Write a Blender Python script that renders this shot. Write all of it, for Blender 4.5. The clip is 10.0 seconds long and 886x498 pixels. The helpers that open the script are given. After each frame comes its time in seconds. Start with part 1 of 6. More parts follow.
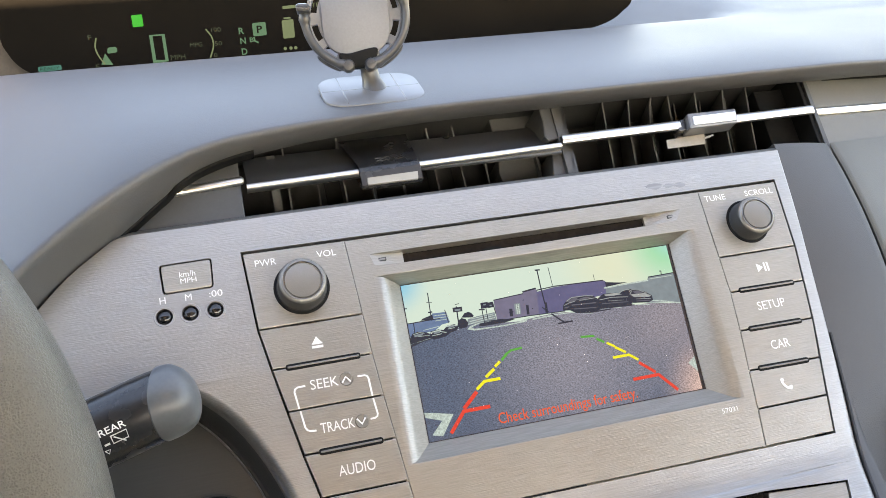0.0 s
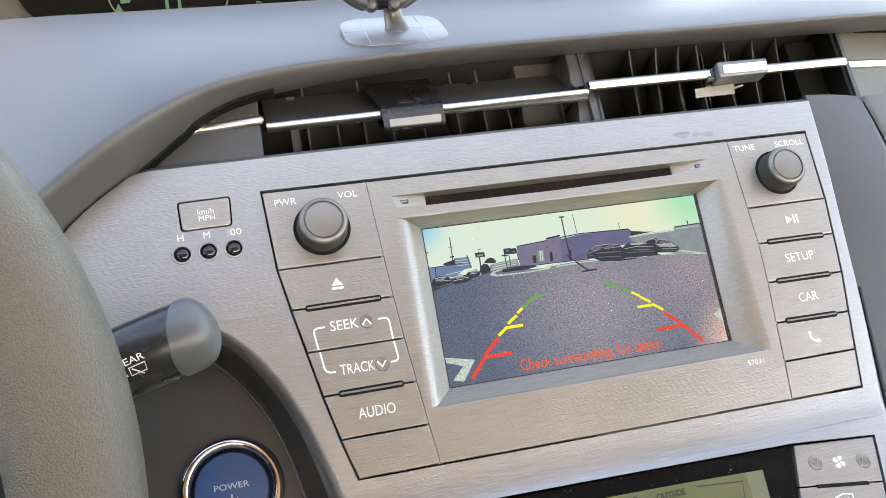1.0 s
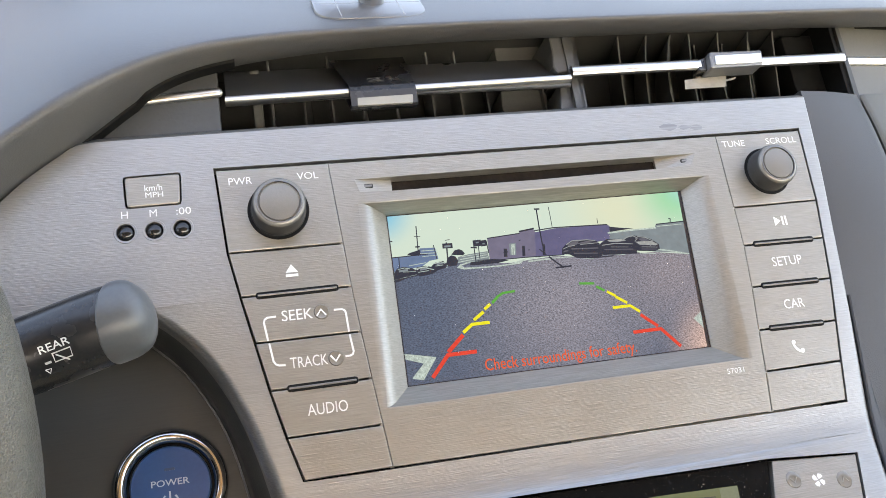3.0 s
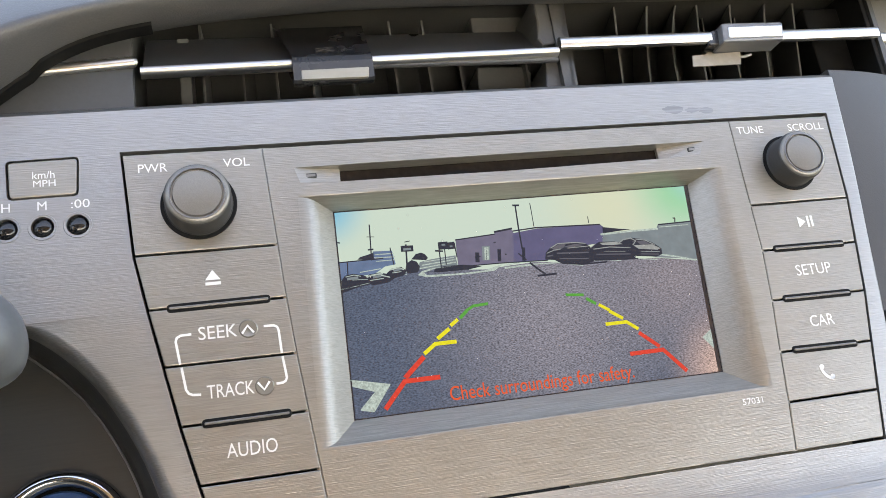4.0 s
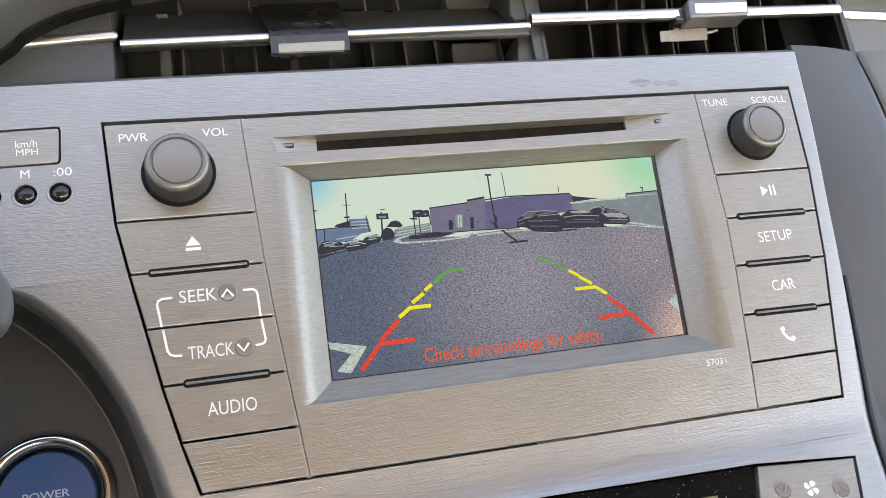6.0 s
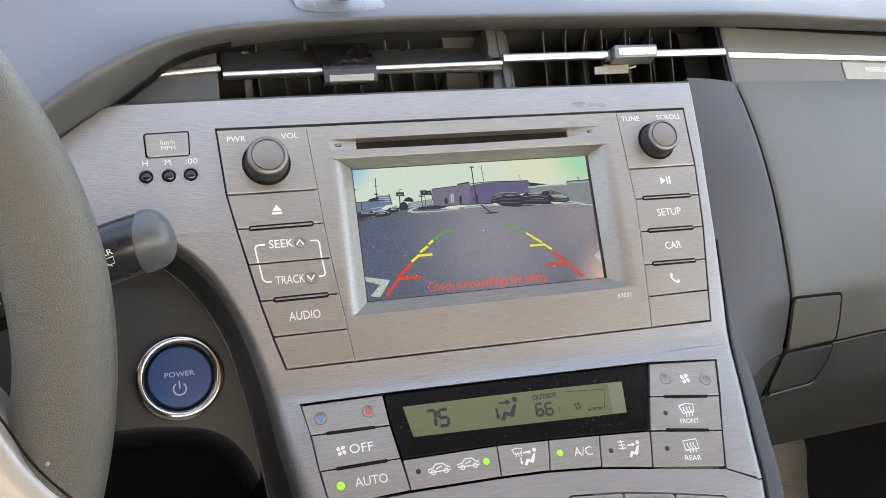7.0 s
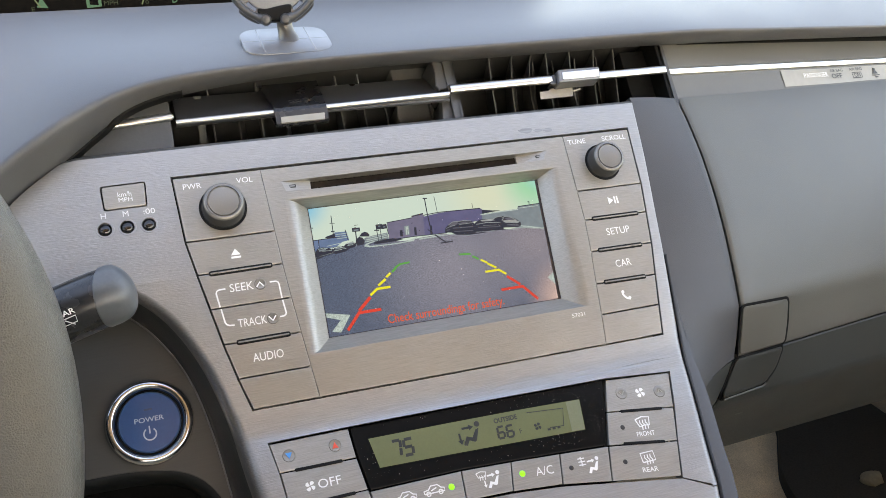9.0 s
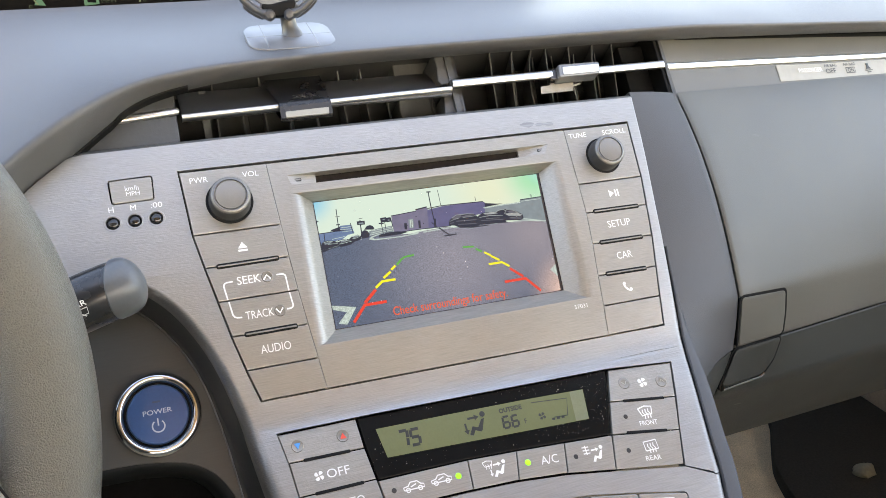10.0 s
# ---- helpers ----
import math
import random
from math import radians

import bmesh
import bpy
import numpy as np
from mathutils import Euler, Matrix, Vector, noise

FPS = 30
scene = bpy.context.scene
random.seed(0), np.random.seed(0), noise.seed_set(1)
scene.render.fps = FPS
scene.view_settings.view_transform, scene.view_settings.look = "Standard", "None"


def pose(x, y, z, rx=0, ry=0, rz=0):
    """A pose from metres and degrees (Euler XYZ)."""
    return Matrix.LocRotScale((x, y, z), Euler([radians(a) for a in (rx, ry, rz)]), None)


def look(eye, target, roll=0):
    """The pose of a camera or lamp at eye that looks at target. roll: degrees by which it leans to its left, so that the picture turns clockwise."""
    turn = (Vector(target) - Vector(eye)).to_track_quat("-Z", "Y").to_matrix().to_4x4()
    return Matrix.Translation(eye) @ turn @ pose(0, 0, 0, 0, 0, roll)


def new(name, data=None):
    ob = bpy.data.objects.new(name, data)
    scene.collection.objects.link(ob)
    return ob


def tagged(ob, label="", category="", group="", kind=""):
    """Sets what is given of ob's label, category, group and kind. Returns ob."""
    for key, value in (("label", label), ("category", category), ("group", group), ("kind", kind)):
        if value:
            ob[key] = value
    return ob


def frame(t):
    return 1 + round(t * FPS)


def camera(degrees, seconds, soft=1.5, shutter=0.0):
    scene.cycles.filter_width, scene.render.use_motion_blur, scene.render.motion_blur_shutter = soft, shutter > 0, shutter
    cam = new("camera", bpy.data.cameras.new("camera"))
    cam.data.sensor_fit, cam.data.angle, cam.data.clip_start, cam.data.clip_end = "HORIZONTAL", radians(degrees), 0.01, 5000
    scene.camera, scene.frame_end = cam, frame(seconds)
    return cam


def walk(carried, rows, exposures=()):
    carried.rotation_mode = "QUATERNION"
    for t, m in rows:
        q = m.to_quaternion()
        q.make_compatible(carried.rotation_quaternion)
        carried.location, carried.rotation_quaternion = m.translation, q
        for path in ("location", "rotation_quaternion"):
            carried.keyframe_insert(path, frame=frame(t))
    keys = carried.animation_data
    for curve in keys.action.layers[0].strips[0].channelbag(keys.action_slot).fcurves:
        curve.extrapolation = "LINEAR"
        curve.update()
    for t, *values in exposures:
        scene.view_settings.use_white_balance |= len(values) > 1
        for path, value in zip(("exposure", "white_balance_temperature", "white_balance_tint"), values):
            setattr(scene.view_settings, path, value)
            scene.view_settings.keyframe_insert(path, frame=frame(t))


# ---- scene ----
cam = camera(54.41, 10.0, 0.3)
RECLINE = 38.0
# The dashboard's own frame: x across the car, y into the dash, z up along the face of the radio.
DASH = pose(0, 0, 0.85, -RECLINE, 0, 0)
PATH = [
    (0, -0.1403, -0.3624, -0.0728, 108.19, 12.05, -10.80),
    (0.5, -0.1444, -0.3509, -0.0788, 107.14, 11.63, -10.72),
    (1, -0.1477, -0.3482, -0.0827, 106.69, 11.03, -10.75),
    (1.5, -0.1388, -0.3452, -0.0863, 105.92, 10.38, -11.12),
    (2, -0.1506, -0.3429, -0.0772, 106.10, 9.61, -10.66),
    (2.5, -0.1496, -0.3340, -0.0828, 105.86, 9.15, -11.63),
    (2.7, -0.1428, -0.3365, -0.0807, 105.89, 9.09, -11.67),
    (3.8, -0.1078, -0.2807, -0.0661, 106.06, 8.71, -12.07),
    (4, -0.1027, -0.2744, -0.0634, 105.95, 8.65, -12.01),
    (4.5, -0.0912, -0.2558, -0.0603, 105.73, 8.71, -12.09),
    (5, -0.0898, -0.2512, -0.0591, 105.56, 8.84, -12.12),
    (5.5, -0.0877, -0.2548, -0.0608, 105.39, 8.89, -12.26),
    (5.7, -0.0909, -0.2581, -0.0638, 105.48, 9.12, -12.51),
    (6.8, -0.1429, -0.3927, -0.1169, 104.50, 8.98, -14.12),
    (7, -0.1509, -0.4126, -0.1251, 104.65, 8.99, -14.45),
    (7.5, -0.1633, -0.4524, -0.1352, 104.77, 8.71, -14.73),
    (8, -0.1671, -0.4567, -0.1387, 104.58, 8.90, -15.18),
    (8.5, -0.1534, -0.4435, -0.1084, 104.64, 11.55, -15.17),
    (9, -0.1428, -0.4339, -0.1116, 104.10, 12.40, -15.25),
    (9.5, -0.1473, -0.4346, -0.1148, 104.06, 12.78, -15.63),
    (10, -0.1526, -0.4351, -0.1148, 103.96, 12.85, -15.89),
]
EXPOSURES = [(0, 3.43, 9250, 18), (1, 3.50, 9250, 18), (2.5, 3.45, 9300, 18), (4, 3.25, 9200, 18), (8, 3.26, 9250, 18), (9, 3.25, 9250, 18), (9.5, 3.44, 9250, 18), (10, 3.52, 9250, 18)]
walk(cam, [(t, DASH @ pose(x, y, z, rx, ry, rz)) for t, x, y, z, rx, ry, rz in PATH], EXPOSURES)

# ---- light and sky ----
world = bpy.data.worlds.new("sky")
scene.world = world
world.use_nodes = True
wn = world.node_tree.nodes
sky = wn.new("ShaderNodeTexSky")
sky.sky_type, sky.sun_disc = "NISHITA", False
sky.dust_density, sky.air_density = 0.5, 1.0
sky.sun_elevation, sky.sun_rotation = radians(30), radians(180)
wn["Background"].inputs[1].default_value = 0.15
world.node_tree.links.new(sky.outputs[0], wn["Background"].inputs[0])
sun = new("sun", bpy.data.lights.new("sun", "SUN"))
sun.data.energy, sun.data.angle, sun.data.color = 5.0, radians(0.5), (1.0, 0.93, 0.82)
sun.matrix_basis = look((0, 0, 0), (-math.sin(radians(180)), -math.cos(radians(180)), -math.tan(radians(30))))

from mathutils.geometry import tessellate_polygon

# ---- helpers: all lengths below are millimetres in the dashboard's frame ----
MM = 0.001
LIT = 0.105  # displays against daylight
ORIGIN = {}


def thing(name, label, category, at=(0, 0, 0), group="", kind=""):
    ob = new(name)
    ob.matrix_basis = DASH @ Matrix.Translation(Vector(at) * MM)
    ORIGIN[ob.name] = Vector(at)
    return tagged(ob, label, category, group, kind)


def part(name, bm, material, parent, label="", smooth=False, bevel=0.0):
    """Links a bmesh, in millimetres of the dashboard's frame, as one mesh under a thing or a part."""
    origin = ORIGIN[parent.name]
    bmesh.ops.recalc_face_normals(bm, faces=bm.faces)
    for v in bm.verts:
        v.co = (v.co - origin) * MM
    data = bpy.data.meshes.new(name)
    bm.to_mesh(data)
    bm.free()
    data.materials.append(material)
    ob = new(name, data)
    ob.parent = parent
    ORIGIN[ob.name] = origin
    if smooth:
        for p in data.polygons:
            p.use_smooth = True
        data.set_sharp_from_angle(angle=radians(38))
    if bevel:
        mod = ob.modifiers.new("bevel", "BEVEL")
        mod.width, mod.segments, mod.limit_method, mod.angle_limit = bevel * MM, 2, "ANGLE", radians(50)
    return tagged(ob, label)


def solid(name, bm, material, label, category, group="", kind="", smooth=False, bevel=0.0):
    """A thing of one mesh."""
    centre = sum((v.co for v in bm.verts), Vector()) / len(bm.verts)
    bmesh.ops.recalc_face_normals(bm, faces=bm.faces)
    for v in bm.verts:
        v.co = (v.co - centre) * MM
    data = bpy.data.meshes.new(name)
    bm.to_mesh(data)
    bm.free()
    data.materials.append(material)
    ob = new(name, data)
    ob.matrix_basis = DASH @ Matrix.Translation(centre * MM)
    ORIGIN[ob.name] = centre
    if smooth:
        for p in data.polygons:
            p.use_smooth = True
        data.set_sharp_from_angle(angle=radians(38))
    if bevel:
        mod = ob.modifiers.new("bevel", "BEVEL")
        mod.width, mod.segments, mod.limit_method, mod.angle_limit = bevel * MM, 2, "ANGLE", radians(50)
    return tagged(ob, label, category, group, kind)


def face_y(z):
    """Depth of the centre stack's face at a height: flat down to the radio's foot, then swept towards the seats."""
    if z > -70:
        return 0.0
    if z > -90:
        return -0.00625 * (z + 70) ** 2
    return -2.5 + 0.25 * (z + 90)


def lay(bm):
    """Lays what was built on a flat face onto the swept face."""
    for v in bm.verts:
        v.co.y += face_y(v.co.z)
    return bm


def inset(pts, d):
    """A closed outline moved inwards by d."""
    n = len(pts)
    turn = sum(pts[i][0] * pts[(i + 1) % n][1] - pts[(i + 1) % n][0] * pts[i][1] for i in range(n))
    side = 1 if turn > 0 else -1
    out = []
    for i in range(n):
        a, b, c = Vector(pts[i - 1]), Vector(pts[i]), Vector(pts[(i + 1) % n])
        e, f = (b - a).normalized(), (c - b).normalized()
        m = Vector((-e.y, e.x)) + Vector((-f.y, f.x))
        k = m.length_squared
        m = m * (2 / k) if k > 0.3 else m
        out.append(tuple(b + m * d * side))
    return out


def prism(pts, y0, y1, bevel=0.0, bm=None):
    """A plate with an outline in x and z, its face at y0 and its back at y1, with an eased front edge."""
    bm = bm or bmesh.new()
    rings = [[(x, y1, z) for x, z in pts], [(x, y0 + (bevel if y1 > y0 else -bevel), z) for x, z in pts]]
    if bevel:
        mid = inset(pts, bevel * 0.3)
        rings.append([(x, y0 + bevel * 0.3, z) for x, z in mid])
        rings.append([(x, y0, z) for x, z in inset(pts, bevel)])
    made = [[bm.verts.new(c) for c in ring] for ring in rings]
    n = len(pts)
    for a, b in zip(made, made[1:]):
        for i in range(n):
            bm.faces.new((a[i], a[(i + 1) % n], b[(i + 1) % n], b[i]))
    bm.faces.new(made[-1])
    bm.faces.new(made[0][::-1])
    return bm


def box(x0, x1, y0, y1, z0, z1, bevel=0.0, bm=None):
    return prism([(x0, z0), (x1, z0), (x1, z1), (x0, z1)], y0, y1, bevel, bm)


def rounded(pts, radius, steps=4):
    """An outline with its corners rounded."""
    out, n = [], len(pts)
    for i in range(n):
        a, b, c = Vector(pts[i - 1]), Vector(pts[i]), Vector(pts[(i + 1) % n])
        r = min(radius, (a - b).length * 0.45, (c - b).length * 0.45)
        p, q = b + (a - b).normalized() * r, b + (c - b).normalized() * r
        for k in range(steps + 1):
            t = k / steps
            out.append(tuple(p * (1 - t) ** 2 + b * 2 * t * (1 - t) + q * t * t))
    return out


def disc(x, z, r, n=24):
    return [(x + r * math.cos(2 * math.pi * k / n), z + r * math.sin(2 * math.pi * k / n)) for k in range(n)]


def lathe(profile, x, z, n=40, bm=None):
    """Rings of (radius, y) turned about the axis that stands on the face at x, z."""
    bm = bm or bmesh.new()
    rings = []
    for r, y in profile:
        if r < 0.01:
            rings.append([bm.verts.new((x, y, z))])
        else:
            rings.append([bm.verts.new((x + r * math.cos(2 * math.pi * k / n), y, z + r * math.sin(2 * math.pi * k / n))) for k in range(n)])
    for a, b in zip(rings, rings[1:]):
        for i in range(n):
            j = (i + 1) % n
            if len(a) == 1 and len(b) > 1:
                bm.faces.new((a[0], b[j], b[i]))
            elif len(b) == 1 and len(a) > 1:
                bm.faces.new((a[i], a[j], b[0]))
            elif len(a) > 1:
                bm.faces.new((a[i], a[j], b[j], b[i]))
    return bm


def tube(path, radius, n=12, flat=1.0, bm=None, closed=False):
    """A round bar along a path; radius may be a list. flat squeezes it along y."""
    bm = bm or bmesh.new()
    pts = [Vector(p) for p in path]
    radii = radius if isinstance(radius, (list, tuple)) else [radius] * len(pts)
    rings = []
    for i, p in enumerate(pts):
        if closed:
            t = (pts[(i + 1) % len(pts)] - pts[i - 1]).normalized()
        else:
            t = (pts[min(i + 1, len(pts) - 1)] - pts[max(i - 1, 0)]).normalized()
        ref = Vector((0, 1, 0)) if abs(t.y) < 0.9 else Vector((1, 0, 0))
        a = t.cross(ref).normalized()
        b = t.cross(a)
        rings.append([bm.verts.new(p + radii[i] * (a * math.cos(2 * math.pi * k / n) + b * flat * math.sin(2 * math.pi * k / n))) for k in range(n)])
    pairs = list(zip(rings, rings[1:])) + ([(rings[-1], rings[0])] if closed else [])
    for r, s in pairs:
        for i in range(n):
            j = (i + 1) % n
            bm.faces.new((r[i], r[j], s[j], s[i]))
    if not closed:
        bm.faces.new(rings[0][::-1])
        bm.faces.new(rings[-1])
    return bm


def ribbon(pts, width, y, bm=None, thick=0.12):
    """A printed line along points of x and z."""
    bm = bm or bmesh.new()
    v = [Vector(p) for p in pts]
    left, right = [], []
    for i, p in enumerate(v):
        d = (v[min(i + 1, len(v) - 1)] - v[max(i - 1, 0)]).normalized()
        m = Vector((-d.y, d.x)) * width / 2
        left.append(tuple(p + m))
        right.append(tuple(p - m))
    for i in range(len(v) - 1):
        prism([left[i], left[i + 1], right[i + 1], right[i]], y - thick, y, 0, bm)
    return bm


def lettering(words, x, z, height, y, width=None, slant=0.0, turn=0.0, bm=None, thick=0.12, space=1.0, bold=0.0):
    """Words centred at x, z with the given cap height, standing thick above y."""
    curve = bpy.data.curves.new("words", "FONT")
    curve.body, curve.align_x, curve.align_y, curve.shear = words, "LEFT", "BOTTOM", slant
    curve.offset = bold
    curve.extrude, curve.resolution_u, curve.space_character = 0.0, 3, space
    ob = bpy.data.objects.new("words", curve)
    scene.collection.objects.link(ob)
    bpy.context.view_layer.update()
    mesh = bpy.data.meshes.new_from_object(ob.evaluated_get(bpy.context.evaluated_depsgraph_get()))
    bpy.data.objects.remove(ob)
    co = [v.co for v in mesh.vertices]
    x0, x1, y0, y1 = min(c.x for c in co), max(c.x for c in co), min(c.y for c in co), max(c.y for c in co)
    sy = height / (y1 - y0)
    sx = width / (x1 - x0) if width else sy
    c, s = math.cos(radians(turn)), math.sin(radians(turn))
    bm = bm or bmesh.new()
    verts = []
    for p in co:
        u, w = (p.x - (x0 + x1) / 2) * sx, (p.y - (y0 + y1) / 2) * sy
        verts.append(bm.verts.new((x + u * c - w * s, y - thick, z + u * s + w * c)))
    for f in mesh.polygons:
        try:
            bm.faces.new([verts[i] for i in f.vertices])
        except ValueError:
            pass
    bpy.data.meshes.remove(mesh)
    bpy.data.curves.remove(curve)
    return bm


def spline(pts, steps=8):
    """A smooth line through points."""
    v = [Vector(p) for p in pts]
    v = [v[0] * 2 - v[1]] + v + [v[-1] * 2 - v[-2]]
    out = []
    for i in range(1, len(v) - 2):
        a, b, c, d = v[i - 1 : i + 3]
        for k in range(steps):
            t = k / steps
            out.append(tuple(0.5 * (2 * b + (c - a) * t + (2 * a - 5 * b + 4 * c - d) * t * t + (3 * b - a - 3 * c + d) * t**3)))
    return out + [tuple(v[-2])]


def lerp(x, table):
    """Straight-line reading of a table of pairs."""
    if x <= table[0][0]:
        return table[0][1]
    for (a, p), (b, q) in zip(table, table[1:]):
        if x <= b:
            return p + (q - p) * (x - a) / (b - a)
    return table[-1][1]


def sheet(rows, bm=None):
    """A skin through rows of points, all rows equally long."""
    bm = bm or bmesh.new()
    made = [[bm.verts.new(p) for p in row] for row in rows]
    for a, b in zip(made, made[1:]):
        for i in range(len(a) - 1):
            bm.faces.new((a[i], a[i + 1], b[i + 1], b[i]))
    return bm


def from_world(x, y, z):
    """Millimetres of the dashboard's frame from metres of the car."""
    return tuple((DASH.inverted() @ Vector((x, y, z))) / MM)


# ---- materials ----
def mat(name, colour, rough=0.5, metal=0.0, grain=0.0, grain_scale=900.0, stretch=(1, 1, 1), bump=0.0, wear=0.0, wear_scale=25.0, coat=0.0, emit=0.0, spec=0.5, pebble=False):
    """A surface: colour broken up by fine grain and broad wear, with relief from the same grain."""
    m = bpy.data.materials.new(name)
    m.use_nodes = True
    nt = m.node_tree
    b = nt.nodes["Principled BSDF"]
    b.inputs["Base Color"].default_value = (*colour, 1)
    b.inputs["Roughness"].default_value, b.inputs["Metallic"].default_value = rough, metal
    b.inputs["Coat Weight"].default_value = coat
    b.inputs["Specular IOR Level"].default_value = spec
    if emit:
        b.inputs["Emission Color"].default_value = (*colour, 1)
        b.inputs["Emission Strength"].default_value = emit
    if not (grain or bump or wear):
        return m
    tc, mp, no = nt.nodes.new("ShaderNodeTexCoord"), nt.nodes.new("ShaderNodeMapping"), nt.nodes.new("ShaderNodeTexVoronoi" if pebble else "ShaderNodeTexNoise")
    mp.inputs["Scale"].default_value = stretch
    no.inputs["Scale"].default_value, no.inputs["Detail"].default_value = grain_scale, 1 if pebble else 3
    relief = no.outputs["Distance" if pebble else "Fac"]
    nt.links.new(tc.outputs["Object"], mp.inputs["Vector"])
    nt.links.new(mp.outputs[0], no.inputs["Vector"])
    wide = nt.nodes.new("ShaderNodeTexNoise")
    wide.inputs["Scale"].default_value, wide.inputs["Detail"].default_value = wear_scale, 5
    nt.links.new(tc.outputs["Object"], wide.inputs["Vector"])
    last = None
    for node, amount in ((relief, grain), (wide.outputs["Fac"], wear)):
        if not amount:
            continue
        ramp = nt.nodes.new("ShaderNodeMapRange")
        ramp.inputs["From Min"].default_value, ramp.inputs["From Max"].default_value = 0.3, 0.7
        ramp.inputs["To Min"].default_value, ramp.inputs["To Max"].default_value = 1 - amount, 1 + amount
        nt.links.new(node, ramp.inputs["Value"])
        mix = nt.nodes.new("ShaderNodeMix")
        mix.data_type, mix.blend_type = "RGBA", "MULTIPLY"
        mix.inputs[0].default_value = 1.0
        mix.inputs[6].default_value = (*colour, 1)
        if last:
            nt.links.new(last.outputs[2], mix.inputs[6])
        nt.links.new(ramp.outputs[0], mix.inputs[7])
        last = mix
    if last:
        nt.links.new(last.outputs[2], b.inputs["Base Color"])
    if wear:
        rr = nt.nodes.new("ShaderNodeMapRange")
        rr.inputs["To Min"].default_value, rr.inputs["To Max"].default_value = max(0.05, rough - wear * 0.6), min(1, rough + wear * 0.6)
        nt.links.new(wide.outputs["Fac"], rr.inputs["Value"])
        nt.links.new(rr.outputs[0], b.inputs["Roughness"])
    if bump:
        bp = nt.nodes.new("ShaderNodeBump")
        bp.inputs["Strength"].default_value, bp.inputs["Distance"].default_value = min(1, bump), 0.0004 * max(1, bump)
        nt.links.new(relief, bp.inputs["Height"])
        bp.invert = pebble
        nt.links.new(bp.outputs[0], b.inputs["Normal"])
    return m


BRUSH = (0.035, 0.2, 1)
SILVER = mat("brushed_silver_plastic", (0.283, 0.28, 0.272), 0.36, 0.72, 0.11, 3000, BRUSH, 0.28, 0.05, 12)
RADIO = mat("brushed_grey_plastic", (0.272, 0.257, 0.23), 0.31, 0.6, 0.125, 3000, BRUSH, 0.28, 0.05, 15)
BEZEL = mat("smooth_grey_plastic", (0.2, 0.194, 0.184), 0.42, 0.4, 0.05, 2500, bump=0.06, wear=0.06, wear_scale=30)
KNOB = mat("grey_knob_plastic", (0.172, 0.164, 0.151), 0.27, 0.3, 0.06, 2500, bump=0.08)
KNOB_SIDE = mat("dark_knob_rubber", (0.03, 0.03, 0.03), 0.6, 0, 0.1, 1500, bump=0.1)
PAD = mat("grained_dashboard_skin", (0.069, 0.07, 0.0735), 0.5, 0, 0.07, 1500, bump=0.3, wear=0.14, wear_scale=14)
TRIM_DARK = mat("dark_grained_plastic", (0.03, 0.032, 0.031), 0.5, 0, 0.08, 900, bump=0.3, wear=0.08)
SIDE = mat("dark_side_plastic", (0.042, 0.044, 0.048), 0.5, 0, 0.06, 900, bump=0.2, wear=0.08)
GLOVE = mat("grey_grained_plastic", (0.072, 0.0715, 0.062), 0.44, 0, 0.07, 1500, bump=0.3, wear=0.16, wear_scale=12)
VENT_GREY = mat("grey_vent_plastic", (0.078, 0.078, 0.074), 0.5, 0, 0.05, 600, bump=0.1, wear=0.1, wear_scale=30)
END_GREY = mat("dark_grey_end_plastic", (0.042, 0.044, 0.045), 0.5, 0, 0.06, 700, bump=0.15, wear=0.1, wear_scale=30)
VENT_DARK = mat("dark_vent_plastic", (0.04, 0.04, 0.038), 0.4, 0, 0.06, 800, bump=0.1, wear=0.15, wear_scale=40)
FLAP = mat("dusty_flap_plastic", (0.05, 0.052, 0.057), 0.3, 0, 0.12, 1800, bump=0.1, wear=0.12, wear_scale=40)
POST = mat("dark_grey_post_plastic", (0.055, 0.055, 0.054), 0.5, 0, 0.06, 700, bump=0.1, wear=0.1, wear_scale=30)
PIN = mat("glossy_black_pin", (0.012, 0.012, 0.013), 0.12)
BLACK = mat("black_plastic", (0.006, 0.006, 0.006), 0.7, 0, 0.2, 300, spec=0.15)
CHROME = mat("satin_chrome", (0.62, 0.61, 0.58), 0.36, 1.0, 0, wear=0.05, wear_scale=40)
RING = mat("polished_chrome", (0.6, 0.6, 0.59), 0.1, 1.0)
PRINT = mat("pale_print", (0.68, 0.68, 0.66), 0.6)
WHEEL = mat("worn_grey_leather", (0.07, 0.066, 0.055), 0.3, 0, 0.2, 1600, bump=0.65, pebble=True, wear=0.1, wear_scale=18)
SPOKE = mat("champagne_painted_plastic", (0.40, 0.375, 0.335), 0.26, 0.35, 0.03, 1200, wear=0.05)
STALK = mat("smooth_black_plastic", (0.017, 0.017, 0.018), 0.27, 0, 0.12, 900, wear=0.12, wear_scale=60)
LEVER = mat("matt_black_plastic", (0.006, 0.006, 0.006), 0.6, 0, 0.2, 900, wear=0.2, wear_scale=80, spec=0.18)
DOME = mat("scuffed_grey_plastic", (0.078, 0.084, 0.089), 0.36, 0, 0.06, 700, wear=0.12, wear_scale=90)
BLUE = mat("blue_button_plastic", (0.015, 0.06, 0.16), 0.3, 0, 0.05, 700, wear=0.05, coat=0.3)
LCD = mat("olive_lcd_glass", (0.105, 0.115, 0.054), 0.25, 0, 0.03, 900, spec=0.25)
LCD_INK = mat("dark_lcd_segments", (0.007, 0.008, 0.005), 0.4)
